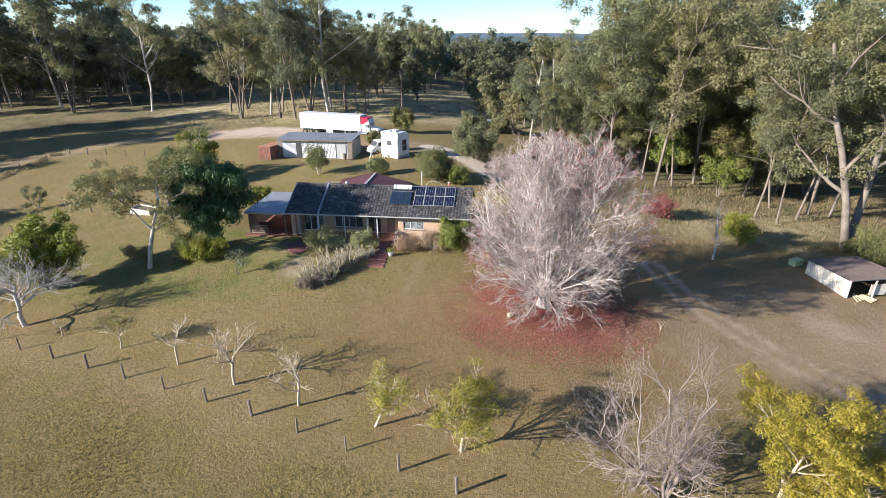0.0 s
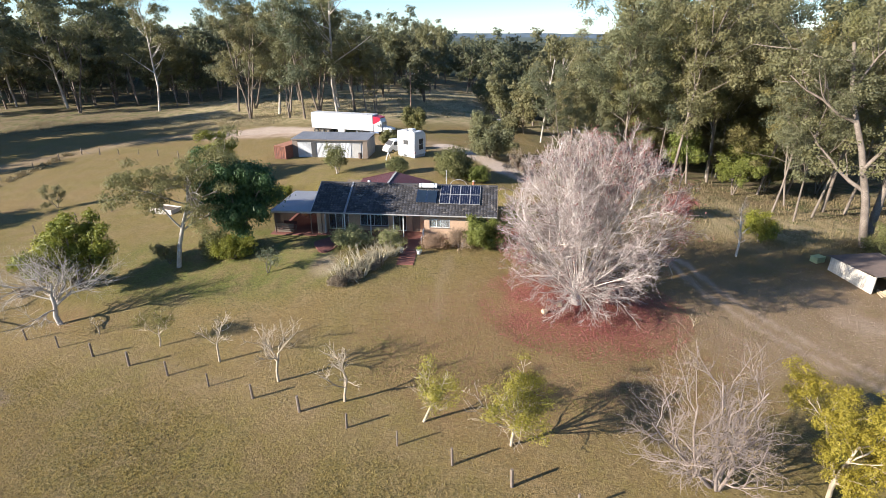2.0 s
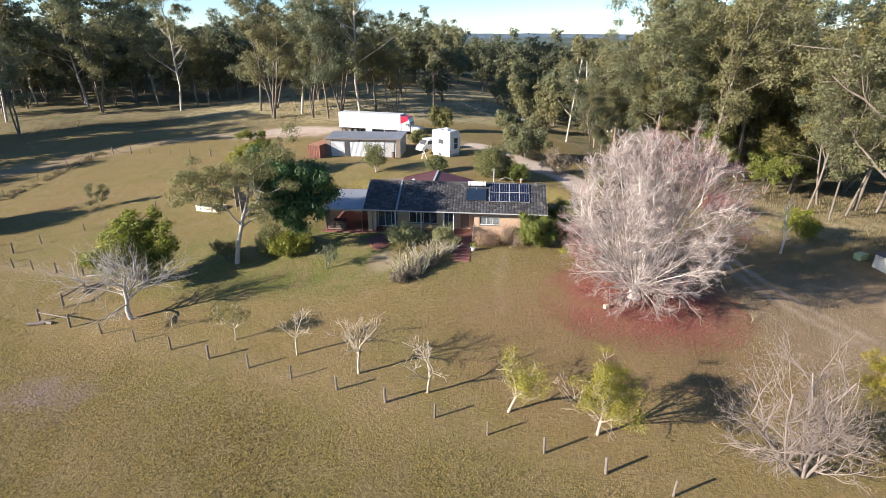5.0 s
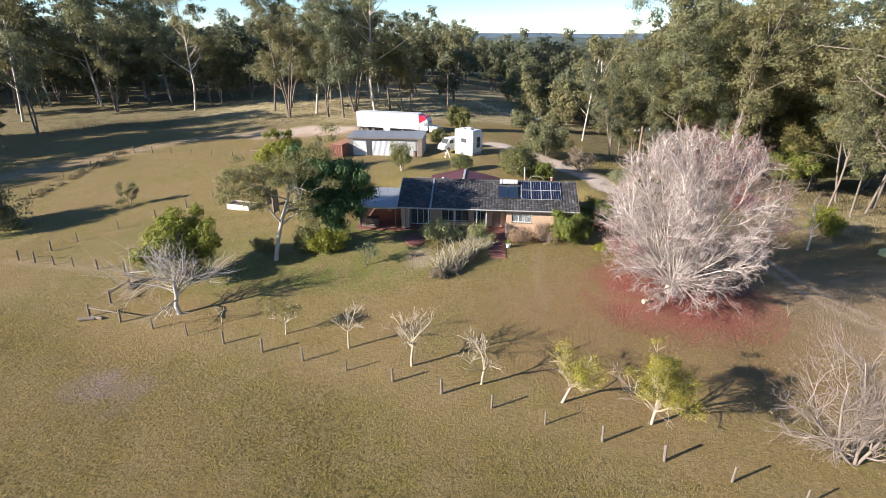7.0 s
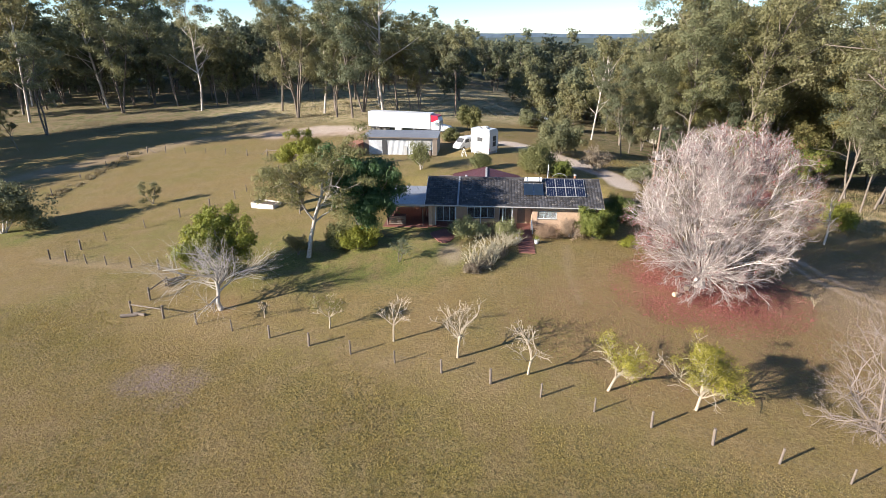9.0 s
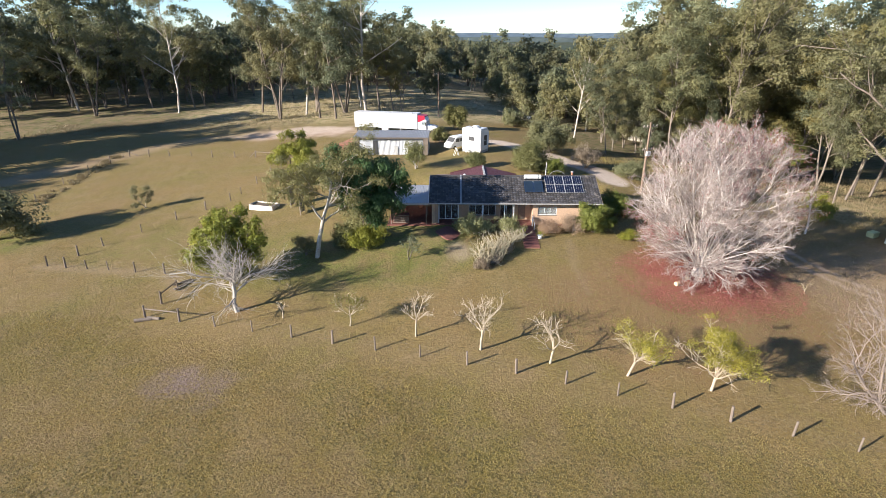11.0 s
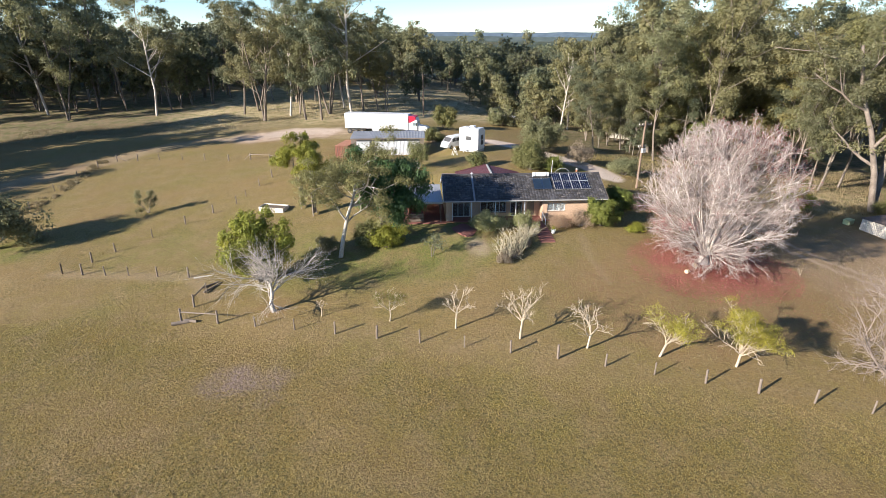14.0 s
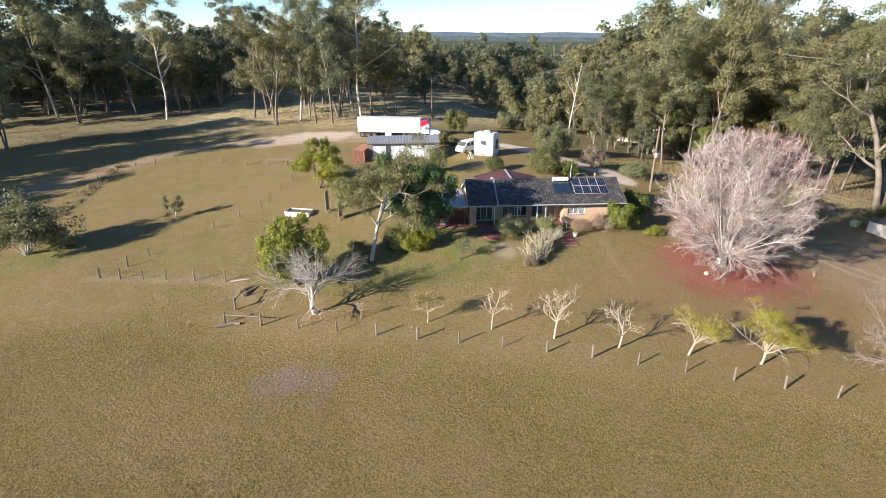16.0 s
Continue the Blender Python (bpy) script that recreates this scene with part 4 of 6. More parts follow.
shrub("low_shrub", 143, "grey-brown groundcover under the frangipanis", M_GREY_SHRUB, M_BARK_DARK, -10.6, 41.8, 0.7, 10, 26, 0.35, 0.11, 66)
shrub("low_shrub", 144, "grey-brown groundcover under the frangipanis", M_GREY_SHRUB, M_BARK_DARK, -9.2, 43.6, 0.7, 10, 26, 0.35, 0.11, 66)
shrub("low_shrub", 106, "low grey lavender clump at the garden bed's edge", M_GREY_SHRUB, M_BARK_DARK, -12.0, 40.9, 0.8, 8, 26, 0.3, 0.11, 60)
shrub("low_shrub", 107, "brownish dry shrub below the bedroom window", M_WISPY, M_BARK_GREY, -3.6, 47.8, 1.3, 12, 13, 0.42, 0.09, 56)
shrub("low_shrub", 108, "brownish dry shrub below the brick wall", M_WISPY, M_BARK_GREY, -1.0, 48.2, 1.8, 11, 13, 0.4, 0.09, 38)
shrub("low_shrub", 109, "yellow-green low shrubs under the dark tree", M_LIME, M_BARK_DARK, -23.2, 46.9, 2.1, 10, 40, 0.45, 0.15, 50)
shrub("low_shrub", 110, "olive low shrub under the dark tree", M_SHRUB, M_BARK_DARK, -25.2, 47.9, 1.9, 10, 34, 0.45, 0.15, 52)
shrub("low_shrub", 111, "grey-green sapling at the gum's foot", M_GUM, M_BARK_DARK, -29.3, 46.6, 2.0, 3, 24, 0.4, 0.14, 20)
shrub("sapling", 112, "small dark twiggy fruit tree on the lawn", M_GUM_DARK, M_BARK_DARK, -18.8, 43.5, 2.4, 2, 7, 0.35, 0.13, 22)
shrub("sapling", 113, "lone green sapling in the paddock", M_GUM, M_BARK_PALE, -54.0, 67.0, 3.3, 2, 24, 0.35, 0.14, 14, ratio=0.4)
shrub("large_shrub", 114, "large grey-green bush at the paddock's edge", M_GUM, M_BARK_GREY, -68.6, 58.8, 5.8, 8, 14, 0.8, 0.26, 42, levels=3, kids=(5, 4, 3))
shrub("large_shrub", 115, "dense olive green bush behind the house", M_SHRUB, M_BARK_DARK, -1.1, 66.9, 2.9, 8, 60, 0.75, 0.2, 42, levels=3, kids=(5, 4, 3))
shrub("large_shrub", 116, "lime green conifer-like bush by the driveway", M_MID, M_BARK_DARK, 2.4, 66.1, 1.9, 6, 44, 0.55, 0.2, 24)
shrub("large_shrub", 117, "grey-green bush behind the house", M_GUM, M_BARK_DARK, 5.0, 80.0, 4.4, 7, 34, 0.8, 0.28, 42, levels=3, kids=(5, 4, 3))
shrub("large_shrub", 118, "pale feathery bare bush beside the driveway", M_GREY_SHRUB, M_BARK_PALE, 8.2, 71.0, 3.0, 9, 12, 0.5, 0.18, 42)
shrub("small_tree", 119, "twiggy fruit tree with thin leaves before the shed", M_SHRUB, M_BARK_GREY, -17.1, 70.7, 3.4, 4, 10, 0.5, 0.16, 34, levels=3, kids=(4, 4, 3))
shrub("large_shrub", 120, "round green bush beside the caravan", M_SHRUB, M_BARK_DARK, -8.6, 69.0, 1.9, 5, 34, 0.5, 0.2, 34)
shrub("large_shrub", 121, "upright green tree beside the truck", M_SHRUB, M_BARK_DARK, -7.8, 104.0, 4.5, 4, 44, 0.65, 0.26, 16, levels=3, kids=(5, 4, 3))
shrub("low_shrub", 145, "olive shrub before the truck's nose", M_SHRUB, M_BARK_DARK, -11.9, 93.1, 2.2, 6, 30, 0.5, 0.2, 44)
shrub("low_shrub", 122, "lime green shrub behind the carport", M_LIME, M_BARK_DARK, -22.5, 62.0, 2.2, 6, 34, 0.4, 0.17, 40)
shrub("thin_sapling", 123, "thin bare sapling beside the dirt track", M_GREY_SHRUB, M_BARK_ASH, 28.0, 50.0, 8.6, 1, 3, 0.3, 0.12, 6, levels=2, kids=(16, 3), ratio=0.2, category="tree")
shrub("low_shrub", 124, "bright green shrub at the wood's edge", M_LIME, M_BARK_DARK, 33.2, 54.8, 2.9, 5, 34, 0.5, 0.18, 34)
shrub("small_tree", 130, "yellow-green young tree among the gum trunks", M_MID, M_BARK, 40.5, 74.5, 6.5, 3, 26, 0.6, 0.24, 22, levels=3, kids=(5, 4, 3), category="tree")
shrub("small_tree", 131, "yellow-green young tree at the wood's edge", M_MID, M_BARK, 36.5, 83.0, 7.5, 3, 26, 0.6, 0.24, 22, levels=3, kids=(5, 4, 3), category="tree")
shrub("small_tree", 132, "olive young tree among the gum trunks", M_SHRUB, M_BARK, 48.0, 79.0, 7.0, 3, 26, 0.6, 0.24, 22, levels=3, kids=(5, 4, 3), category="tree")
shrub("low_shrub", 133, "olive bush before the low shed", M_GUM, M_BARK_DARK, 6.8, 114.0, 3.2, 7, 30, 0.7, 0.3, 44)
shrub("low_shrub", 134, "olive bush beside the low shed", M_GUM, M_BARK_DARK, 12.0, 113.5, 3.0, 7, 30, 0.7, 0.3, 44)
shrub("large_shrub", 150, "dense grey-green bush beside the lean-to", M_SHRUB, M_BARK_DARK, 47.2, 50.6, 4.6, 8, 34, 0.6, 0.16, 36)
shrub("sapling", 151, "tiny bare sapling beside the wheel ruts", None, M_BARK_PALE, 17.2, 35.9, 1.3, 2, 0, 0.2, 0.1, 16, stem=0.4)
shrub("low_shrub", 152, "reddish brush at the wood's edge", M_BUD, M_BARK_TAN, 26.6, 61.4, 2.6, 8, 16, 0.5, 0.14, 50)
shrub("low_shrub", 125, "green shrubs beside the pale driveway", M_GUM, M_BARK_DARK, 13.4, 66.5, 2.4, 7, 30, 0.6, 0.2, 50)
shrub("low_shrub", 126, "green shrub between house and bare tree", M_MID, M_BARK_DARK, 5.6, 52.6, 2.4, 7, 50, 0.5, 0.15, 40)
shrub("low_shrub", 127, "low green groundcover beside the leaf litter", M_LIME, M_BARK_DARK, 4.6, 45.8, 0.9, 9, 26, 0.4, 0.15, 62)

# ---- fences ----
def post_mesh(r, h, seed):
    rng = random.Random(seed)
    bm = B()
    rod(bm, (0, 0, -0.3), (rng.gauss(0, 0.03), rng.gauss(0, 0.03), h), r, r * 0.88, 7)
    me = bpy.data.meshes.new("post")
    bmesh.ops.recalc_face_normals(bm, faces=bm.faces)
    bm.to_mesh(me)
    bm.free()
    me.materials.append(M_POST)
    return me


POSTS = [post_mesh(0.085, 1.15, 1), post_mesh(0.10, 1.2, 2), post_mesh(0.075, 1.1, 3), post_mesh(0.06, 1.05, 4)]


def fence(points, label, wires=(0.35, 0.65, 0.98), sag=0.0, heavy=()):
    """Round timber posts with strained wires between them."""
    top = thing("wire_fence", Matrix.Identity(4), label, "fence")
    for i, (x, y) in enumerate(points):
        ob = new("post", POSTS[1 if i in heavy else i % 4])
        ob.parent = top
        ob.matrix_world = pose(x, y, gz(x, y), 0, 0, 67 * i) @ Matrix.Diagonal((1, 1, 1.0 + 0.04 * math.sin(i * 2.3), 1))
    for w in wires:
        bm = B()
        for (x0, y0), (x1, y1) in zip(points, points[1:]):
            rod(bm, (x0, y0, gz(x0, y0) + w), (x1, y1, gz(x1, y1) + w), 0.0022, n=3)
        part("wire", bm, M_WIRE, top)
    return top


front = [(-41.6 + 3.32 * i, 37.2 - 1.25 * i) for i in range(9)] + [(-11.75 + 3.12 * i, 25.95 - 1.37 * i) for i in range(10)]
fence(front, "weathered round-post wire fence along the mown field", heavy=(0, 9))
fence([(-57.0, 49.9), (-54.7, 49.1), (-52.1, 48.3), (-49.6, 47.6), (-46.5, 46.6), (-43.2, 45.6)], "short-spaced round-post fence round the small paddock")
fence([(-57.0, 49.9), (-55.0, 52.1), (-53.5, 54.5), (-50.6, 57.8), (-47.7, 61.0), (-45.0, 63.9), (-42.5, 66.5), (-41.7, 69.0), (-40.5, 73.3), (-39.2, 77.2), (-38.0, 81.7)], "round-post wire fence climbing past the vegetable bed")
fence([(-69.1, 96.5), (-65.4, 95.9), (-61.4, 95.1), (-57.1, 93.9), (-53.0, 92.6), (-48.5, 90.7), (-44.6, 89.6), (-41.0, 87.7), (-38.2, 86.0)], "timber post fence along the farm track", heavy=(0, 6, 7))
fence([(-69.1, 96.5), (-70.8, 92.7), (-72.0, 87.9), (-72.4, 81.1), (-71.8, 73.0)], "old post fence grown over with dry grass")
fence([(-41.6, 37.2), (-41.1, 39.4), (-40.5, 41.8), (-43.2, 45.6)], "broken corner of the wire fence")


# ---- leaf litter and long grass ----
def scatter(name, label, category, material, seed, n, where, size, blades=False, lift=0.02, width=0.14):
    """Small leaves lying on the ground, or upright blades, where the test lets them."""
    r = np.random.default_rng(seed)
    x, y = where(r, n)
    z = land(x, y) + lift
    k = len(x)
    t = r.uniform(0, 2 * np.pi, k)
    s = size * r.uniform(0.6, 1.5, k)
    c = np.stack([x, y, z], -1)
    if blades:
        a = np.stack([np.cos(t) * s * width, np.sin(t) * s * width, np.zeros(k)], -1)
        lean_x, lean_y = r.normal(0, 0.3, k) * s, r.normal(0, 0.3, k) * s
        tip = c + np.stack([lean_x, lean_y, s], -1)
        v = np.stack([c - a - [0, 0, 0.05], c + a - [0, 0, 0.05], tip], 1).reshape(-1, 3)
    else:
        a = np.stack([np.cos(t) * s, np.sin(t) * s, r.normal(0, 0.35, k) * s], -1)
        b = np.stack([-np.sin(t) * s * 0.7, np.cos(t) * s * 0.7, r.normal(0, 0.35, k) * s], -1)
        v = np.stack([c - a, c + b, c + a, c - b], 1).reshape(-1, 3)
    return tagged(link_mesh(name, v, np.arange(len(v)).reshape(k, -1), material), label, category, kind="stuff")


def around(cx, cy, sx, sy, power=1.0):
    def where(r, n):
        t, d = r.uniform(0, 2 * np.pi, n), r.uniform(0, 1, n) ** power
        return cx + sx * d * np.cos(t), cy + sy * d * np.sin(t)
    return where


def within(x0, x1, y0, y1, clump=6.0, test=None):
    def where(r, n):
        m = max(1, n // 40)
        cx, cy = r.uniform(x0, x1, m), r.uniform(y0, y1, m)
        x, y = np.repeat(cx, 40) + r.normal(0, clump * 0.3, m * 40), np.repeat(cy, 40) + r.normal(0, clump * 0.3, m * 40)
        keep = np.ones(len(x), bool) if test is None else test(x, y)
        return x[keep], y[keep]
    return where


scatter("fallen_leaves", "dense red fallen leaves under the bare tree", "leaf litter", M_RED_LEAF, 1, 17000, around(8.8, 37.8, 8.8, 7.0, 0.72), 0.045)
scatter("fallen_leaves", "scattered brown fallen leaves on the lawn", "leaf litter", M_DRY, 2, 8000, around(8, 31, 22, 15, 0.7), 0.036)
scatter("fallen_leaves", "pinkish-brown litter by the lean-to", "leaf litter", M_WISPY, 12, 11000, around(30, 38, 15, 11, 0.6), 0.042)
scatter("fallen_leaves", "scattered reddish fallen leaves on the lawn", "leaf litter", M_BUD, 3, 4000, around(8, 34, 13, 9, 0.8), 0.034)
scatter("long_grass", "long dry tan grass at the wood's edge", "grass", M_DRY, 4, 26000, within(19, 70, 53, 80, 4.0, lambda x, y: (x + 0.25 * (y - 60) > 21)), 0.26, True, width=0.09)
scatter("long_grass", "long dry tan grass behind the farm track", "grass", M_DRY, 5, 16000, within(-100, -40, 117, 130, 5.0), 0.3, True, width=0.1)
scatter("long_grass", "tall dry grass of the rough meadow behind the truck", "grass", M_DRY, 9, 16000, within(-58, 12, 126, 172, 5.0), 0.34, True, width=0.1)
scatter("long_grass", "long dry grass along the old fence", "grass", M_DRY, 6, 2400, within(-72.5, -70.5, 70, 97, 0.8), 0.3, True)
scatter("long_grass", "long olive grass beside the driveway", "grass", M_TUFT, 7, 9000, within(12, 34, 60, 84, 3.0), 0.16, True)


def field_spots(r, n):
    """Even over the mown field, on the camera's side of the fence."""
    x, y = r.uniform(-60, 26, n), r.uniform(0, 40, n)
    keep = -(y - 36.5) - 0.385 * (x + 41.6) > 0.3 + r.normal(0, 0.4, n)
    return x[keep], y[keep]


scatter("grass_tufts", "short olive-tan grass tufts of the mown field", "grass", M_TUFT, 8, 200000, field_spots, 0.06, True, width=0.55)


def lawn_spots(r, n):
    """Even over the lawn between the front fence and the house."""
    x, y = r.uniform(-60, 30, n), r.uniform(14, 62, n)
    keep = (-(y - 36.5) - 0.385 * (x + 41.6) < 0.3) & (np.hypot((x - 8.8) / 8, (y - 38) / 6) > 1) & ~((x > -21.5) & (x < 3.5) & (y > 46) & (y < 62))
    return x[keep], y[keep]


scatter("grass_tufts", "short olive grass tufts of the lawn", "grass", M_LAWN, 10, 130000, lawn_spots, 0.045, True, width=0.55)

# ---- building materials ----
M_TILE = surface("roof_tile", (0.028, 0.027, 0.029), (0.052, 0.047, 0.046), 0.7, scale=0.6, fine=7, bump=0.02, stain=(0.30, 0.26, 0.22), island=0.55)
M_BRICK = surface("tan_brick", (0.58, 0.41, 0.285), (0.50, 0.335, 0.225), 0.85, scale=1.2, fine=14, bump=0.02)
M_PAVER = surface("red_paving", (0.27, 0.095, 0.072), (0.19, 0.075, 0.06), 0.85, scale=1.0, fine=9, bump=0.02, stain=(0.16, 0.09, 0.07))
M_WHITE = surface("white_paint", (0.80, 0.80, 0.79), (0.72, 0.72, 0.71), 0.35, scale=0.8, fine=8, bump=0.002)
M_CREAM = surface("cream_boards", (0.68, 0.63, 0.54), (0.56, 0.50, 0.42), 0.7, scale=1.4, fine=16, bump=0.01)
M_STEEL = surface("pale_steel_sheet", (0.66, 0.67, 0.68), (0.56, 0.57, 0.58), 0.55, metal=0.05, scale=0.7, fine=6, bump=0.006, stain=(0.44, 0.42, 0.40))
M_ROOFSTEEL = surface("dull_roof_steel", (0.32, 0.33, 0.355), (0.25, 0.26, 0.28), 0.6, metal=0.1, scale=0.5, fine=6, bump=0.008)
M_CARPORT = surface("carport_roof_steel", (0.40, 0.41, 0.45), (0.34, 0.35, 0.38), 0.5, metal=0.2, scale=0.5, fine=6, bump=0.006)
M_BROWN = surface("brown_trim", (0.24, 0.19, 0.15), (0.18, 0.14, 0.11), 0.7, scale=1.5, fine=12)
M_MAROON = surface("maroon_roof_steel", (0.12, 0.045, 0.05), (0.09, 0.038, 0.042), 0.5, metal=0.1, scale=0.7, fine=8, bump=0.006)
M_RUST = surface("rust_orange_steel", (0.30, 0.115, 0.07), (0.20, 0.08, 0.055), 0.75, scale=1.2, fine=9, bump=0.01)
M_RUSTY_ROOF = surface("rusty_roof_sheets", (0.20, 0.14, 0.115), (0.13, 0.10, 0.085), 0.85, scale=1.6, fine=12, bump=0.02)
M_GREY = surface("grey_trim", (0.48, 0.47, 0.45), (0.40, 0.39, 0.37), 0.6, scale=1.0, fine=10)
M_TIMBER = surface("grey_timber", (0.30, 0.25, 0.20), (0.20, 0.165, 0.13), 0.9, scale=2.5, fine=22, bump=0.01)
M_PALE_WOOD = surface("pale_cut_wood", (0.66, 0.52, 0.36), (0.55, 0.42, 0.28), 0.8, scale=4, fine=26)
M_DARK = surface("dark_frame", (0.035, 0.035, 0.04), (0.05, 0.05, 0.05), 0.6, scale=2, fine=14)
M_TYRE = surface("tyre_rubber", (0.025, 0.025, 0.026), (0.04, 0.038, 0.036), 0.9, scale=4, fine=30)
M_CHROME = surface("polished_metal", (0.72, 0.72, 0.73), (0.62, 0.62, 0.63), 0.22, metal=1.0, scale=3, fine=20, bump=0.001)
M_RED = surface("red_paint", (0.55, 0.025, 0.06), (0.45, 0.02, 0.05), 0.3, scale=1.0, fine=10, bump=0.001)
M_SOIL = surface("garden_soil", (0.09, 0.07, 0.05), (0.14, 0.10, 0.07), 0.95, scale=5, fine=28, bump=0.05)
M_YELLOW_BOX = surface("faded_yellow_plastic", (0.72, 0.68, 0.32), (0.60, 0.56, 0.26), 0.6, scale=3, fine=20)
M_PV = surface("solar_cells", (0.012, 0.017, 0.035), (0.017, 0.022, 0.045), 0.12, scale=1.5, fine=40, bump=0.0005)
M_TERRACOTTA = surface("orange_clay", (0.55, 0.22, 0.11), (0.45, 0.17, 0.09), 0.8, scale=4, fine=30)


def glass_material():
    m, nt = tree_of("window_glass")
    out, bsdf = nt.nodes.new("ShaderNodeOutputMaterial"), nt.nodes.new("ShaderNodeBsdfPrincipled")
    bsdf.inputs["Base Color"].default_value = (0.75, 0.82, 0.84, 1)
    bsdf.inputs["Roughness"].default_value, bsdf.inputs["Transmission Weight"].default_value, bsdf.inputs["IOR"].default_value = 0.03, 0.9, 1.45
    nt.links.new(bsdf.outputs[0], out.inputs[0])
    return m


M_GLASS = glass_material()


def bx(name, mat, parent, x0, y0, z0, x1, y1, z1, bevel=0.0, label=""):
    return part(name, box(B(), x0, y0, z0, x1, y1, z1, bevel), mat, parent, label)


# ---- the house ----
house = thing("house", HOUSE, "low tan-brick bungalow with dark tiled gable roof", "house")
LEN, DEEP, EAVE, RIDGE = 18.6, 8.4, 2.72, 4.70
PITCH = math.atan2(RIDGE - EAVE, DEEP / 2)


def wall_run(name, u0, u1, v, h, openings, mat, thick=0.24, z0=-0.45):
    """A wall along u with openings (u0, u1, z0, z1) cut right through."""
    us = u0
    for a, b, lo, hi in sorted(openings):
        bx(name, mat, house, us, v, z0, a, v + thick, h)
        if lo > z0 + 0.05:
            bx(name, mat, house, a, v, z0, b, v + thick, lo)
        bx(name, mat, house, a, v, hi, b, v + thick, h)
        us = b
    bx(name, mat, house, us, v, z0, u1, v + thick, h)


def window(u0, u1, z0, z1, v, bars=1, name="window"):
    """A window in the front wall: frame, sill and panes."""
    bm = B()
    t = 0.05
    for a, b, c, d in ((u0, u1, z0, z0 + t), (u0, u1, z1 - t, z1), (u0, u0 + t, z0, z1), (u1 - t, u1, z0, z1)):
        box(bm, a, v, c, b, v + 0.09, d)
    w = part(name, bm, M_WHITE, house)
    bx("sill", M_BROWN, w, u0 - 0.06, v - 0.12, z0 - 0.07, u1 + 0.06, v + 0.02, z0 - 0.005)
    n = bars + 1
    for i in range(n):
        a, b = u0 + t + (u1 - u0 - 2 * t) * i / n, u0 + t + (u1 - u0 - 2 * t) * (i + 1) / n
        pane = bx("pane", M_GLASS, w, a + 0.01, v + 0.03, z0 + t, b - 0.01, v + 0.05, z1 - t)
        pane.visible_shadow = False
        if i:
            bx("mullion", M_WHITE, w, a - 0.025, v + 0.015, z0 + t, a + 0.025, v + 0.085, z1 - t)
    return w


wall_run("front_wall", 11.35, 18.3, 0.75, EAVE, [(11.9, 13.95, 1.1, 1.98), (16.7, 17.6, 1.1, 1.98)], M_BRICK)
wall_run("front_wall", 0.99, 11.35, 2.3, 2.9, [(1.05, 3.2, 0.02, 2.1), (4.4, 7.4, 0.5, 2.1), (7.9, 9.3, 0.02, 2.1), (9.9, 10.75, 0.02, 2.08)], M_BRICK)
wall_run("back_wall", 0.3, 18.3, DEEP - 0.95, EAVE, [], M_BRICK)
for name, u0, u1, v0, v1 in (("side_wall", 0.3, 0.54, 0.99, DEEP - 0.95), ("side_wall", 18.06, 18.3, 0.99, DEEP - 0.95), ("return_wall", 11.35, 11.59, 0.99, 2.3), ("return_wall", 0.75, 0.99, 0.99, 2.54)):
    bx(name, M_BRICK, house, u0, v0, -0.45, u1, v1, EAVE if name != "return_wall" else 2.9)
bx("front_wall", M_BRICK, house, 0.3, 0.75, -0.45, 0.72, 0.99, EAVE, label="brick corner pier")
bx("floor_slab", M_PAVER, house, 0.3, 0.55, -0.4, 18.3, DEEP - 0.95, 0.0, label="red brick verandah floor")
bx("soffit", M_GREY, house, 0.05, 0.05, 2.60, 18.5, 0.9, 2.66)
bx("ceiling_lining", M_WHITE, house, 0.3, 0.95, 2.60, 18.3, DEEP - 0.9, 2.66)
window(11.9, 13.95, 1.1, 1.98, 0.80, 2)
window(16.7, 17.6, 1.1, 1.98, 0.80, 1)
window(4.4, 7.4, 0.5, 2.1, 2.36, 3)
window(1.05, 3.2, 0.02, 2.1, 2.36, 2, "sliding_door")
window(7.9, 9.3, 0.02, 2.1, 2.36, 1, "sliding_door")
door = bx("door", M_BROWN, house, 9.93, 2.36, 0.02, 10.72, 2.42, 2.06, 0.01, "dark brown timber front door")
part("door_handle", rod(B(), (10.62, 2.33, 1.0), (10.62, 2.33, 1.16), 0.015), M_CHROME, door)
leaf = bx("door", M_WHITE, house, 1.02, 0.95, 0.02, 1.08, 1.35, 2.08, 0.01, "open white screen door")
bx("pane", M_GREY, leaf, 1.01, 1.0, 0.9, 1.02, 1.3, 1.95)
for u in (3.2, 5.9, 8.25, 9.25):
    part("verandah_post", box(B(), u - 0.055, 0.62, 0.0, u + 0.055, 0.73, 2.6, 0.008), M_WHITE, house)
for i in range(10):
    bx("grille_bar", M_WHITE, house, 13.0 + 0.1 * i, 0.72, 1.1, 13.016 + 0.1 * i, 0.735, 1.98)

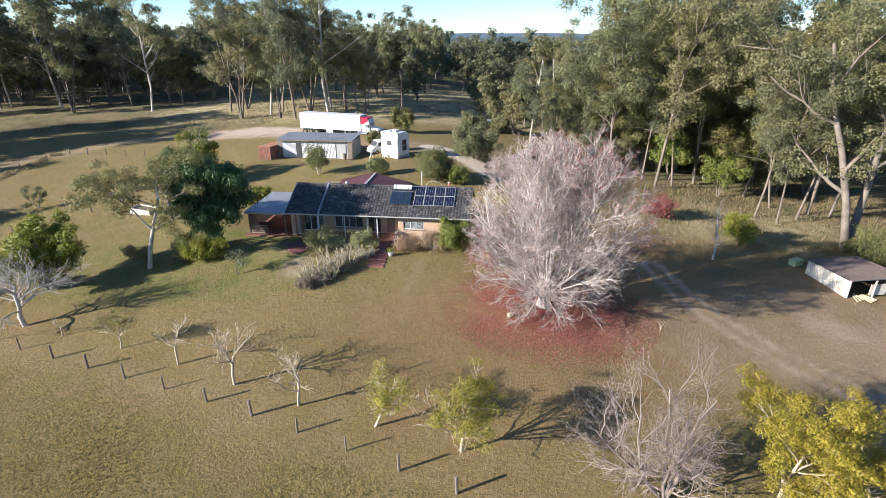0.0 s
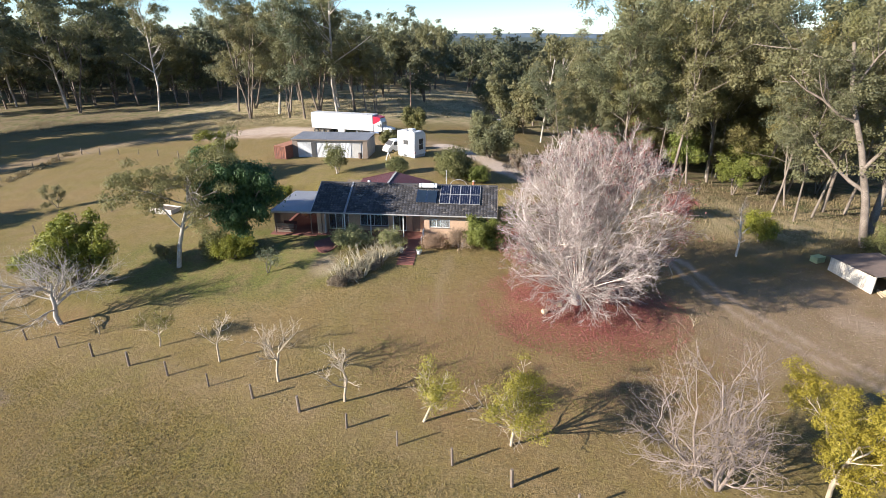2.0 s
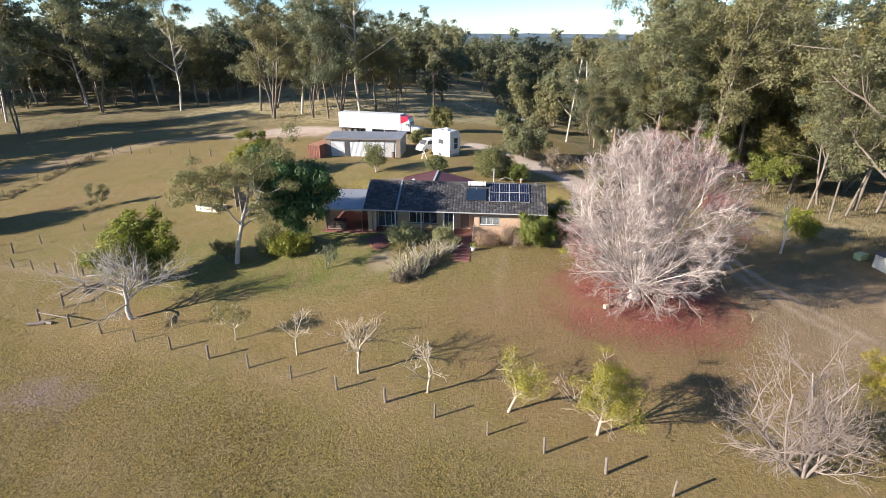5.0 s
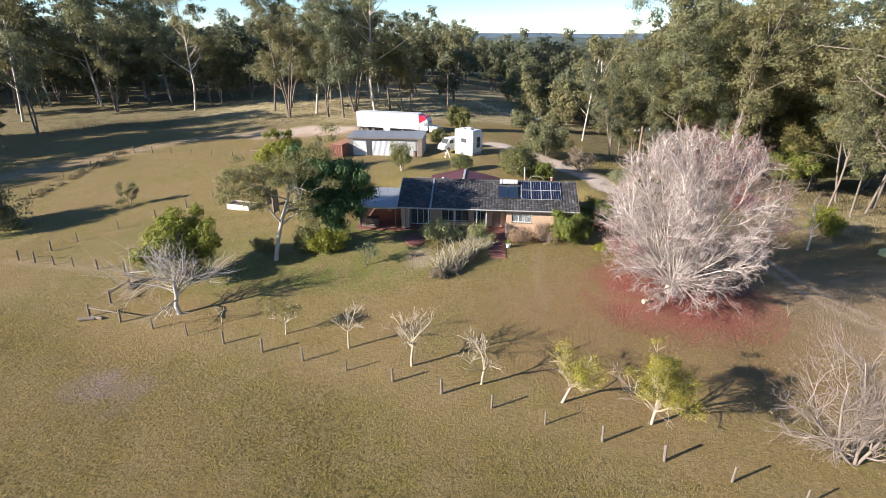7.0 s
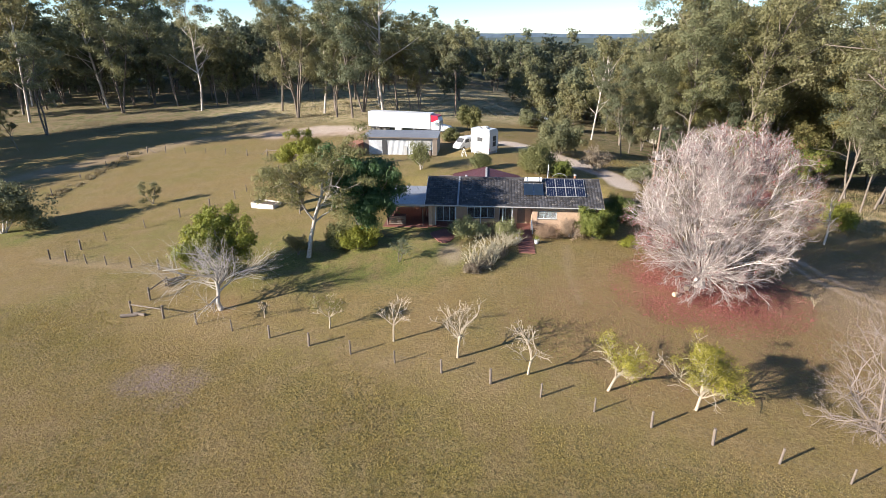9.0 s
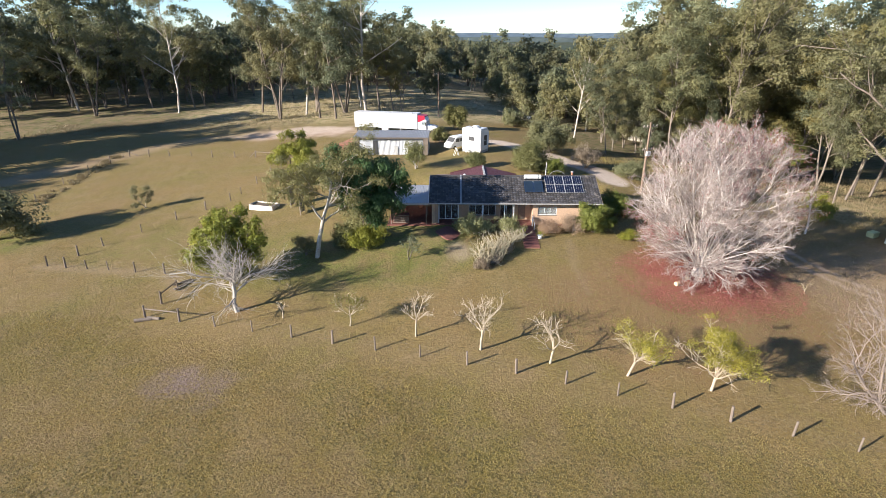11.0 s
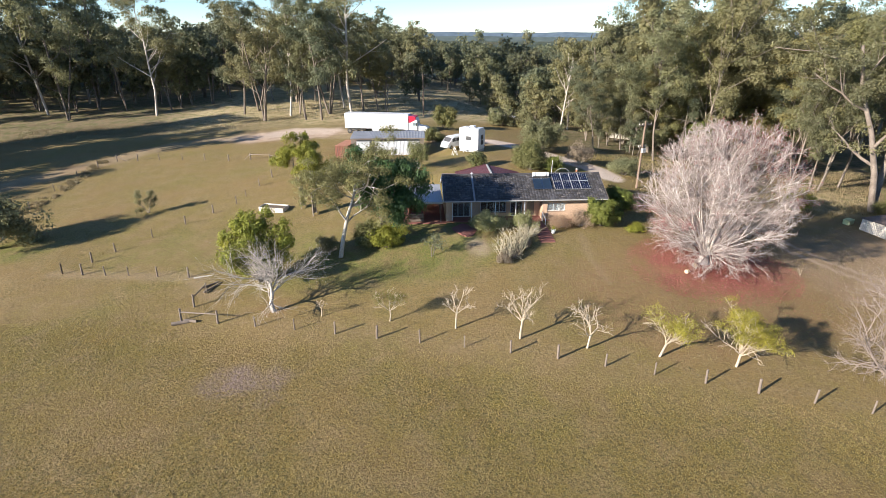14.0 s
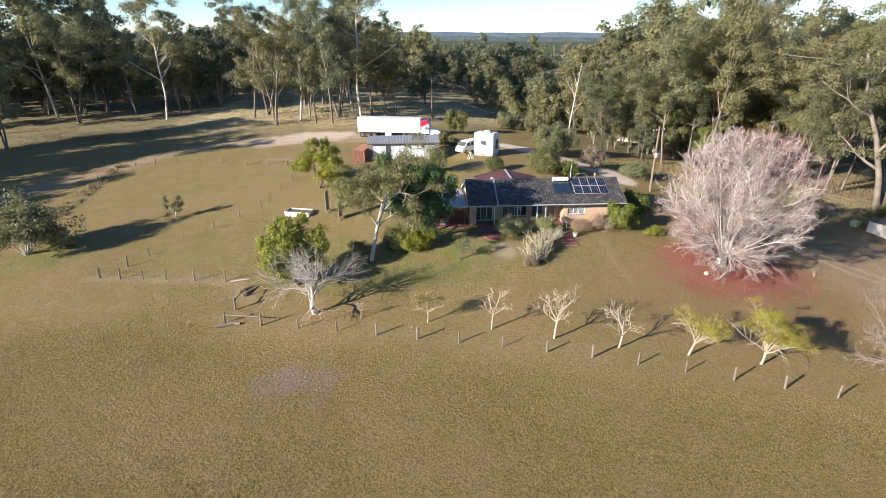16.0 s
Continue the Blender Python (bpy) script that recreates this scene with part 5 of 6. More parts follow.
# gable ends, roof boards, fascias
for u0 in (0.3, 18.06):
    bm = B()
    prism(bm, [(0.75, EAVE), (DEEP - 0.75, EAVE), (DEEP / 2, RIDGE - 0.38)], "x", u0, u0 + 0.24)
    part("gable_wall", bm, M_BRICK if u0 > 1 else M_WHITE, house)
for side in (0, 1):
    bm = B()
    v = lambda f: f if side == 0 else DEEP - f
    outline = [(v(0), EAVE - 0.06), (v(DEEP / 2), RIDGE - 0.06), (v(DEEP / 2), RIDGE - 0.16), (v(0), EAVE - 0.16)]
    prism(bm, outline, "x", 0.0, LEN)
    part("roof_deck", bm, M_BROWN, house)
    bm = B()
    prism(bm, [(v(-0.02), EAVE - 0.2), (v(-0.02), EAVE - 0.02), (v(-0.13), EAVE - 0.02), (v(-0.13), EAVE - 0.12), (v(-0.1), EAVE - 0.14)], "x", -0.05, LEN + 0.05)
    part("gutter", bm, M_GREY, house, "pale grey metal gutter")
    for u0 in (-0.05, LEN + 0.01):
        bm = B()
        prism(bm, [(v(0), EAVE - 0.2), (v(DEEP / 2), RIDGE - 0.2), (v(DEEP / 2), RIDGE + 0.01), (v(0), EAVE + 0.01)], "x", u0, u0 + 0.04)
        part("barge_board", bm, M_WHITE if u0 < 0 else M_BROWN, house)


def tiles(u0, u1, side, lift, seed):
    """Curved concrete tiles, course over course, each a little out of line."""
    rng = random.Random(seed)
    verts, faces = [], []
    slope = math.hypot(DEEP / 2, RIDGE - EAVE)
    rows, cols = 14, round((u1 - u0) / 0.31)
    ca, sa = math.cos(PITCH), math.sin(PITCH)
    step, w = (slope + 0.04) / rows, (u1 - u0) / cols
    for r in range(rows):
        for c in range(cols):
            d = rng.gauss(0, 0.008)
            s0, s1, x0 = r * step - 0.05 + d, (r + 1) * step + 0.02, u0 + c * w + (w / 2 if r % 2 else 0) * 0.0
            base = len(verts)
            for s, up in ((s0, 0.065), (s1, 0.008), (s0, 0.0)):
                for i, hump in enumerate((0.0, 0.028, 0.028, 0.0)):
                    x = x0 + 0.004 + (w - 0.008) * (0, 0.3, 0.62, 1)[i]
                    h = up + hump + lift + rng.gauss(0, 0.002) if up else lift - 0.005
                    y, z = s * ca - h * sa, EAVE - 0.05 + s * sa + h * ca
                    verts.append((x, y if side == 0 else DEEP - y, z))
            for i in range(3):
                faces.append((base + i, base + i + 1, base + 5 + i, base + 4 + i))
                faces.append((base + 8 + i, base + 9 + i, base + 1 + i, base + i))
    return verts, faces


for side in (0, 1):
    for u0, u1, lift in ((0.0, 3.36, 0.02), (3.58, LEN, 0.0)):
        v, f = tiles(u0, u1, side, lift, 3 + side)
        link_mesh("roof_tiles", v, f, M_TILE, house, "dark weathered concrete tiles with pale lichen")
for i in range(46):
    part("ridge_cap", rod(B(), (i * LEN / 46 - 0.02, DEEP / 2, RIDGE - 0.02), ((i + 1) * LEN / 46 + 0.02, DEEP / 2, RIDGE + 0.0), 0.14, 0.125, 8), M_TILE, house)
bm = B()
prism(bm, [(-0.05, EAVE - 0.03), (DEEP / 2, RIDGE), (DEEP / 2, RIDGE + 0.13), (-0.05, EAVE + 0.10)], "x", 3.38, 3.56)
part("flashing", bm, M_ROOFSTEEL, house, "pale metal flashing strip")


def on_roof(u, v, h):
    """A point of the front slope, h above the tiles."""
    return Vector((u, v - h * math.sin(PITCH), EAVE + 0.02 + v * math.tan(PITCH) + h * math.cos(PITCH)))


SLOPE = lambda u, v, h: Matrix.Translation(on_roof(u, v, h)) @ Matrix.Rotation(PITCH, 4, "X")
array = thing("solar_array", HOUSE, "eight dark solar panels in two rows on the tiles", "solar panel")
for r in range(2):
    for c in range(4):
        m = SLOPE(12.82 + 1.02 * c, 1.42 + 1.33 * r, 0.10)
        p = part("panel", box(B(), 0, 0, 0, 1.0, 1.44, 0.035, m=m), M_GREY, array, "aluminium frame")
        for i in range(4):
            part("cell_sheet", box(B(), 0.03 + 0.2365 * i, 0.03, 0.036, 0.2525 + 0.2365 * i, 1.41, 0.04, m=m), M_PV, p)
for v in (1.7, 2.4, 3.1, 3.8):
    part("rail", box(B(), -0.1, 0, -0.07, 4.2, 0.05, 0.0, m=SLOPE(12.82, v, 0.09)), M_CHROME, array)
heater = thing("solar_water_heater", HOUSE, "solar water heater with blue collectors and white tank", "water heater")
for c in range(2):
    m = SLOPE(10.45 + 1.03 * c, 1.5, 0.09)
    p = part("collector", box(B(), 0, 0, 0, 1.0, 1.95, 0.08, m=m), M_CHROME, heater)
    part("absorber", box(B(), 0.04, 0.04, 0.081, 0.96, 1.91, 0.086, m=m), surface("collector_blue", (0.014, 0.024, 0.042), (0.02, 0.034, 0.055), 0.15, scale=2, fine=20, bump=0.0005), p)
a, b = on_roof(10.55, 3.68, 0.34), on_roof(12.4, 3.68, 0.34)
part("tank", rod(B(), a, b, 0.26, n=20), M_WHITE, heater, smooth=False)
for u in (10.8, 12.1):
    part("tank_strap", rod(B(), on_roof(u, 3.68, 0.34), on_roof(u + 0.05, 3.68, 0.34), 0.265, n=20), M_CHROME, heater)
mast = thing("roof_aerial", HOUSE, "white mast and curved aerial behind the ridge", "aerial")
part("mast", rod(B(), (13.2, 5.2, 4.0), (13.2, 5.2, 6.1), 0.035), M_WHITE, mast)
for k in range(7):
    a0, a1 = math.pi * k / 7, math.pi * (k + 1) / 7
    part("arch", rod(B(), (14.5 - 0.9 * math.cos(a0), 5.2, 4.35 + 0.75 * math.sin(a0)), (14.5 - 0.9 * math.cos(a1), 5.2, 4.35 + 0.75 * math.sin(a1)), 0.025), M_GREY, mast)
flue = thing("roof_flue", HOUSE, "brown clay flue pot with cap on the ridge", "flue")
part("pot", rod(B(), (16.1, 4.75, 4.3), (16.1, 4.75, 5.05), 0.13, 0.11, 12), M_TERRACOTTA, flue)
part("cap", rod(B(), (16.1, 4.75, 5.05), (16.1, 4.75, 5.16), 0.2, 0.05, 12), M_GREY, flue)

# rear wing with its maroon steel roof
U_MID, Z_TOP = 6.4, 3.75
for side, u in ((0, 2.2), (1, 10.7)):
    bm = B()
    n = 26
    vv0, vv1 = 4.7, 13.2
    up = Vector((U_MID - u, 0, Z_TOP - 2.7))
    if side == 0:
        sheet(bm, (u, vv1, 2.7), (0, vv0 - vv1, 0), up, 30, 0.03)
    else:
        sheet(bm, (u, vv0, 2.7), (0, vv1 - vv0, 0), up, 30, 0.03)
    part("rear_roof", bm, M_MAROON, house, "maroon ribbed steel roof")
part("rear_ridge", box(B(), U_MID - 0.12, 4.6, Z_TOP, U_MID + 0.12, 13.25, Z_TOP + 0.05, 0.01), M_GREY, house, "pale ridge capping")
bm = B()
prism(bm, [(2.6, -0.4), (10.3, -0.4), (10.3, 2.65), (U_MID, Z_TOP - 0.15), (2.6, 2.65)], "y", DEEP - 0.7, 12.9)
part("rear_wall", bm, M_BRICK, house)
part("barge_board", box(B(), 0, 0, 0, math.hypot(4.2, 1.05), 0.04, 0.18, m=Matrix.Translation((2.2, 13.2, 2.66)) @ Matrix.Rotation(-math.atan2(1.05, 4.2), 4, "Y")), M_MAROON, house)
vent = thing("roof_vent", HOUSE, "round pale turbine vent on the maroon roof", "vent")
part("neck", rod(B(), (4.0, 9.0, 2.9), (4.0, 9.0, 3.45), 0.14, n=10), M_STEEL, vent)
bm = B()
bmesh.ops.create_uvsphere(bm, u_segments=12, v_segments=8, radius=0.2, matrix=Matrix.Translation((4.0, 9.0, 3.55)))
part("head", bm, M_STEEL, vent)

# carport
carport = thing("carport", HOUSE, "open carport with flat ribbed steel roof", "carport")
bm = sheet(B(), (-4.3, 0.35, 2.52), (4.2, 0, 0), (0, 7.3, 0.1), 22, 0.015)
part("roof_sheet", bm, M_CARPORT, carport)
bx("fascia", M_GREY, carport, -4.32, 0.28, 2.34, -0.06, 0.34, 2.56)
bx("fascia", M_GREY, carport, -4.36, 0.28, 2.34, -4.32, 7.7, 2.6)
for u in (-4.15, -0.3):
    for v in (0.6, 3.9, 7.3):
        part("post", rod(B(), (u, v, -0.2), (u, v, 2.45), 0.05), M_BROWN, carport)
for v in (0.6, 3.9, 7.3):
    bx("beam", M_BROWN, carport, -4.25, v - 0.04, 2.36, -0.1, v + 0.04, 2.5)
for i in range(11):
    bx("screen_slat", M_BROWN, carport, -4.0, 7.25, 0.1 + 0.2 * i, -0.3, 7.28, 0.27 + 0.2 * i)
    bx("screen_slat", M_BROWN, carport, -4.18, 0.7, 0.1 + 0.2 * i, -4.15, 7.2, 0.27 + 0.2 * i)
for i in range(5):
    bx("screen_slat", M_BROWN, carport, -4.0, 0.62, 0.1 + 0.2 * i, -2.2, 0.65, 0.24 + 0.2 * i)
paving = thing("brick_paving", HOUSE, "red brick paving under the carport", "paving")
bx("slab", M_PAVER, paving, -4.6, 0.2, -0.3, 0.25, 7.2, 0.0)
tub = thing("plastic_tub", HOUSE @ pose(-0.9, 0.75, 1.95), "orange plastic tub hanging under the carport", "tub")
bm = B()
rod(bm, (0, 0, 0), (0, 0, 0.32), 0.22, 0.34, 14)
part("tub_body", bm, M_TERRACOTTA, tub)
part("tub_rim", rod(B(), (0, 0, 0.30), (0, 0, 0.34), 0.37, 0.37, 14), M_TERRACOTTA, tub)
seat = thing("garden_bench", HOUSE @ pose(-3.0, 1.4, 0), "dark red garden bench under the carport", "bench")
bx("bench_seat", M_MAROON, seat, -0.7, 0, 0.42, 0.7, 0.45, 0.47, 0.01)
bx("backrest", M_MAROON, seat, -0.7, 0.42, 0.55, 0.7, 0.46, 0.95, 0.01)
for x in (-0.62, 0.62):
    for y in (0.05, 0.4):
        bx("leg", M_BROWN, seat, x - 0.03, y - 0.03, 0, x + 0.03, y + 0.03, 0.42)

# paths, steps and pots before the verandah
court = thing("brick_paving", Matrix.Identity(4), "rounded red brick patio beside the verandah", "paving")
bm = B()
ring = [(-14.3 + 1.35 * math.cos(t) * (1 + 0.18 * math.sin(3 * t)), 48.7 + 1.8 * math.sin(t) * (1 + 0.12 * math.cos(4 * t))) for t in [2 * math.pi * i / 22 for i in range(22)]]
prism(bm, ring, "z", 1.9, max(gz(x, y) for x, y in ring) + 0.04)
part("patio_slab", bm, M_PAVER, court)
steps = thing("garden_steps", HOUSE @ pose(10.5, 0.5, 0), "red brick steps with white handrail post", "steps")
for i in range(11):
    y1 = -0.62 * i
    low = HOUSE @ Vector((10.5, 0.5 + y1 - 0.3, 0))
    top_z = max(gz(low.x, low.y) - 2.45 + 0.07, -0.02 - 0.12 * i)
    bx("step", M_PAVER, steps, -0.8, y1 - 0.58, top_z - 0.5, 0.75, y1 + 0.02, top_z, 0.015)
part("handrail", rod(B(), (0.8, -0.1, 0.95), (0.85, -1.7, 0.65), 0.035), M_WHITE, steps)
for y, z in ((-0.1, 0.95), (-1.7, 0.65)):
    part("rail_post", box(B(), 0.77, y - 0.05, -0.9, 0.87, y + 0.05, z + 0.1, 0.01), M_WHITE, steps)
for k, (x, y) in enumerate(((-6.75, 46.5), (-5.0, 46.1))):
    pot = thing("plant_pot", at(x, y), "white garden pot with a small green plant", "plant pot", "pots beside the steps")
    bm = B()
    rod(bm, (0, 0, 0), (0, 0, 0.38), 0.17, 0.26, 14)
    rod(bm, (0, 0, 0.36), (0, 0, 0.43), 0.29, 0.29, 14)
    part("pot_body", bm, M_WHITE, pot)
    v, f = leaves(np.random.default_rng(k), [Vector((0, 0, 0.62))], 90, 0.35, 0.16, 0.8)
    link_mesh("plant", v, f, M_LIME, pot)

# timber frame behind the house
perg = thing("pergola", at(-13.4, 63.2, -6), "small dark timber pergola behind the house", "pergola")
for x in (-1.1, 1.1):
    for y in (-1.1, 1.1):
        bx("post", M_DARK, perg, x - 0.06, y - 0.06, -0.1, x + 0.06, y + 0.06, 2.3)
    bx("beam", M_DARK, perg, x - 0.05, -1.3, 2.3, x + 0.05, 1.3, 2.45)
for i in range(5):
    bx("rafter", M_BROWN, perg, -1.3, -1.15 + 0.56 * i, 2.45, 1.3, -1.08 + 0.56 * i, 2.55)
bx("tank", M_DARK, perg, -0.9, -0.9, 0.0, 0.9, 0.9, 1.7, 0.08, "dark water tank")

# ---- shed and container ----
shed = thing("farm_shed", pose(-26.95, 85.23, 3.75, 0, 0, -6), "long flat-roofed steel shed with white ribbed doors", "shed")
SL, SD, SH = 12.42, 5.47, 2.6
bm = sheet(B(), (0.9, 0, -0.3), (SL - 1.7, 0, 0), (0, 0, SH - 0.1), 52, -0.03)
part("front_wall", bm, M_STEEL, shed)
bm = sheet(B(), (SL, 0.0, -0.4), (0, SD, 0), (0, 0, SH + 0.3), 26, -0.03)
part("side_wall", bm, M_CREAM, shed)
bm = sheet(B(), (0, SD, -0.4), (0, -SD, 0), (0, 0, SH + 0.3), 26, -0.03)
part("side_wall", bm, M_BROWN, shed)
bx("back_wall", M_BROWN, shed, 0, SD, -0.5, SL, SD + 0.05, SH)
for x0, x1 in ((0.0, 0.9), (SL - 0.8, SL)):
    bx("front_wall", M_BROWN, shed, x0, -0.02, -0.4, x1, 0.04, SH, label="brown end panel")
bm = sheet(B(), (-0.15, -0.14, SH + 0.08), (SL + 0.3, 0, 0), (0, SD + 0.4, 0.22), 48, 0.022)
part("roof_sheet", bm, M_ROOFSTEEL, shed)
bx("fascia", M_BROWN, shed, -0.15, -0.19, SH - 0.08, SL + 0.15, -0.14, SH + 0.08)
for x0, x1 in ((0.95, 5.6), (6.0, 11.6)):
    bx("door_track", M_DARK, shed, x0, -0.09, SH - 0.42, x1, -0.035, SH - 0.12)
# dark panel on the uncut wall stands in for an open doorway's shade
door = bx("door_gap", M_DARK, shed, 3.2, -0.07, -0.2, 3.95, -0.035, SH - 0.45, label="dark panel standing in for a shaded open doorway")
part("sliding_door", sheet(B(), (0.95, -0.08, -0.2), (2.2, 0, 0), (0, 0, SH - 0.25), 14, -0.03), M_STEEL, shed)
part("sliding_door", sheet(B(), (7.6, -0.08, -0.2), (2.1, 0, 0), (0, 0, SH - 0.25), 9, -0.03), M_STEEL, shed)
bx("small_hatch", M_GREY, shed, 6.9, -0.1, -0.2, 7.4, -0.05, 1.2)
bx("window", M_GREY, shed, 9.9, -0.08, -0.1, 11.4, -0.04, 2.1, 0.01)
drum = thing("oil_drum", shed.matrix_world @ pose(11.4, -0.9, -0.1), "small dark drum beside the shed", "drum")
part("drum_body", rod(B(), (0, 0, 0), (0, 0, 0.85), 0.28, n=14), M_RUSTY_ROOF, drum)
part("drum_lid", rod(B(), (0, 0, 0.85), (0, 0, 0.88), 0.29, n=14), M_DARK, drum)

cont = thing("shipping_container", pose(-29.6, 84.0, 3.4, 0, 0, -19.5) @ Matrix.Scale(0.88, 4), "rust-orange shipping container with open end", "container")
bm = sheet(B(), (0, 0.05, 0), (0, 6.0, 0), (0, 0, 2.4), 24, 0.04)
part("side_panel", bm, M_RUST, cont)
bm = sheet(B(), (2.4, 6.05, 0), (0, -6.0, 0), (0, 0, 2.4), 24, 0.04)
part("side_panel", bm, M_RUST, cont)
bx("roof_panel", surface("container_roof", (0.46, 0.21, 0.13), (0.38, 0.17, 0.105), 0.8, scale=1.0, fine=8), cont, 0, 0, 2.4, 2.42, 6.08, 2.46, 0.01)
for x in (-0.03, 2.35):
    bx("corner_post", M_RUST, cont, x, -0.03, 0, x + 0.1, 0.09, 2.42)
bm = sheet(B(), (0.05, 0.0, 0.05), (2.3, 0, 0), (0, 0, 2.3), 7, -0.04)
part("end_door", bm, M_RUST, cont)
for x in (0.45, 0.95, 1.45, 1.95):
    part("lock_rod", rod(B(), (x, -0.09, 0.1), (x, -0.09, 2.3), 0.025), M_DARK, cont)

# ---- vehicles ----
def wheel(parent, x, y, r=0.5, w=0.28, rim=None):
    t = part("tyre", rod(B(), (x, y - w / 2, r), (x, y + w / 2, r), r, n=20), M_TYRE, parent)
    part("rim", rod(B(), (x, y - w / 2 - 0.012, r), (x, y + w / 2 + 0.012, r), r * 0.55, n=14), rim or M_CHROME, t)
    return t


TR_A = -19.1
trailer = thing("semi_trailer", pose(-28.3, 105.5, 3.86, 0, 0, TR_A), "long plain white box semi-trailer", "trailer")
bx("box_body", M_WHITE, trailer, 0, 0, 1.15, 13.35, 2.5, 4.05, 0.05)
bx("chassis", M_DARK, trailer, 0.2, 0.6, 0.85, 13.0, 1.9, 1.14)
for x in (0.02, 13.28):
    bx("corner_strip", M_STEEL, trailer, x, -0.015, 1.15, x + 0.06, -0.001, 4.05)
bx("side_rail", M_STEEL, trailer, 0.05, -0.02, 1.12, 13.3, -0.001, 1.24)
for x in (0.9, 2.2, 3.5):
    for y in (0.25, 2.25):
        wheel(trailer, x, y)
for y in (0.5, 2.0):
    bx("landing_leg", M_STEEL, trailer, 9.6, y - 0.06, 0.03, 9.75, y + 0.06, 1.1)
bx("tool_box", M_STEEL, trailer, 5.8, 0.05, 0.45, 7.2, 0.6, 1.1, 0.02)

truck = thing("prime_mover", trailer.matrix_world @ pose(10.3, 0.02, 0), "white and red bonneted prime mover truck", "truck")
bx("chassis", M_DARK, truck, -0.3, 0.8, 0.55, 7.0, 1.7, 0.85)
sleeper = B()
prism(sleeper, [(2.1, 1.0), (4.9, 1.0), (4.9, 2.75), (4.45, 3.55), (2.5, 3.85), (2.1, 3.85)], "y", 0.1, 2.4)
bmesh.ops.bevel(sleeper, geom=sleeper.edges[:], offset=0.08, segments=2, affect="EDGES")
cab = part("cab", sleeper, M_WHITE, truck)
bm = B()
prism(bm, [(2.06, 2.45), (3.4, 2.45), (4.55, 3.05), (4.5, 3.62), (2.55, 3.92), (2.06, 3.92)], "y", 0.06, 2.44)
part("roof_fairing", bm, M_RED, truck, "red wind deflector and upper cab")
bx("side_window", M_GLASS, cab, 4.0, 0.05, 1.85, 4.75, 0.09, 2.5, 0.01)
bx("mirror", M_CHROME, truck, 4.75, -0.22, 1.8, 4.85, -0.08, 2.5, 0.02)
bm = B()
prism(bm, [(4.9, 0.75), (6.9, 0.75), (6.95, 1.45), (6.6, 1.7), (4.9, 1.95)], "y", 0.35, 2.15)
bmesh.ops.bevel(bm, geom=bm.edges[:], offset=0.1, segments=2, affect="EDGES")
part("bonnet", bm, M_WHITE, truck)
bm = B()
prism(bm, [(4.88, 1.95), (4.92, 2.7), (4.88, 2.72), (4.84, 1.95)], "y", 0.3, 2.2)
part("windscreen", bm, M_GLASS, truck)
bx("bull_bar", M_CHROME, truck, 6.95, 0.2, 0.45, 7.15, 2.3, 1.4, 0.03)
part("exhaust_stack", rod(B(), (2.0, 0.3, 1.2), (2.0, 0.3, 4.2), 0.075, n=10), M_CHROME, truck)
part("fuel_tank", rod(B(), (2.3, 0.35, 0.72), (4.2, 0.35, 0.72), 0.32, n=16), M_CHROME, truck)
for x in (0.5, 1.8):
    for y in (0.3, 2.2):
        wheel(truck, x, y)
for y in (0.3, 2.2):
    wheel(truck, 6.0, y)
    bx("mudguard", M_WHITE, truck, 5.4, y - 0.2, 1.0, 6.6, y + 0.2, 1.1, 0.04)

camper = thing("slide_on_camper", Matrix.Identity(4), "boxy white slide-on camper with roof hatches", "camper")
camper.matrix_world = at(-6.7, 77.2, 51, 1.1)
bm = B()
prism(bm, [(0, 0.35), (2.35, 0.35), (2.4, 3.0), (1.9, 3.45), (0.0, 3.45)], "y", 0.0, 3.15)
bmesh.ops.bevel(bm, geom=bm.edges[:], offset=0.07, segments=2, affect="EDGES")
part("shell", bm, M_WHITE, camper)
bx("window", M_DARK, camper, 0.95, -0.012, 1.0, 1.75, 0.02, 2.45, 0.01)
bx("door", M_WHITE, camper, 0.2, -0.025, 0.5, 0.85, 0.01, 2.4, 0.01)
bx("bay", M_WHITE, camper, 2.35, 0.6, 1.6, 2.7, 2.8, 2.9, 0.05)
for y in (0.7, 1.8):
    bx("roof_hatch", M_GREY, camper, 0.5, y, 3.44, 1.2, y + 0.6, 3.56, 0.03)
bx("window", M_DARK, camper, -0.012, 1.1, 1.7, 0.02, 2.0, 2.3, 0.01)
bx("awning_roll", M_GREY, camper, -0.06, 0.2, 2.95, 0.0, 2.9, 3.1, 0.02)
bx("tail_light", M_RED, camper, 0.06, -0.02, 0.6, 0.16, 0.0, 0.85)
bx("tail_light", M_RED, camper, 2.15, -0.02, 0.6, 2.25, 0.0, 0.85)
bx("window_bar", M_WHITE, camper, 0.95, -0.02, 1.7, 1.75, -0.012, 1.76)
bx("air_conditioner", M_WHITE, camper, 1.0, 1.2, 3.44, 1.7, 2.0, 3.66, 0.05)
bx("skirt", M_GREY, camper, 0.1, 0.1, 0.0, 2.2, 3.0, 0.36)
for x in (0.1, 2.2):
    for y in (0.1, 3.0):
        part("jack_leg", rod(B(), (x, y, -0.05), (x, y, 0.5), 0.05), M_STEEL, camper)

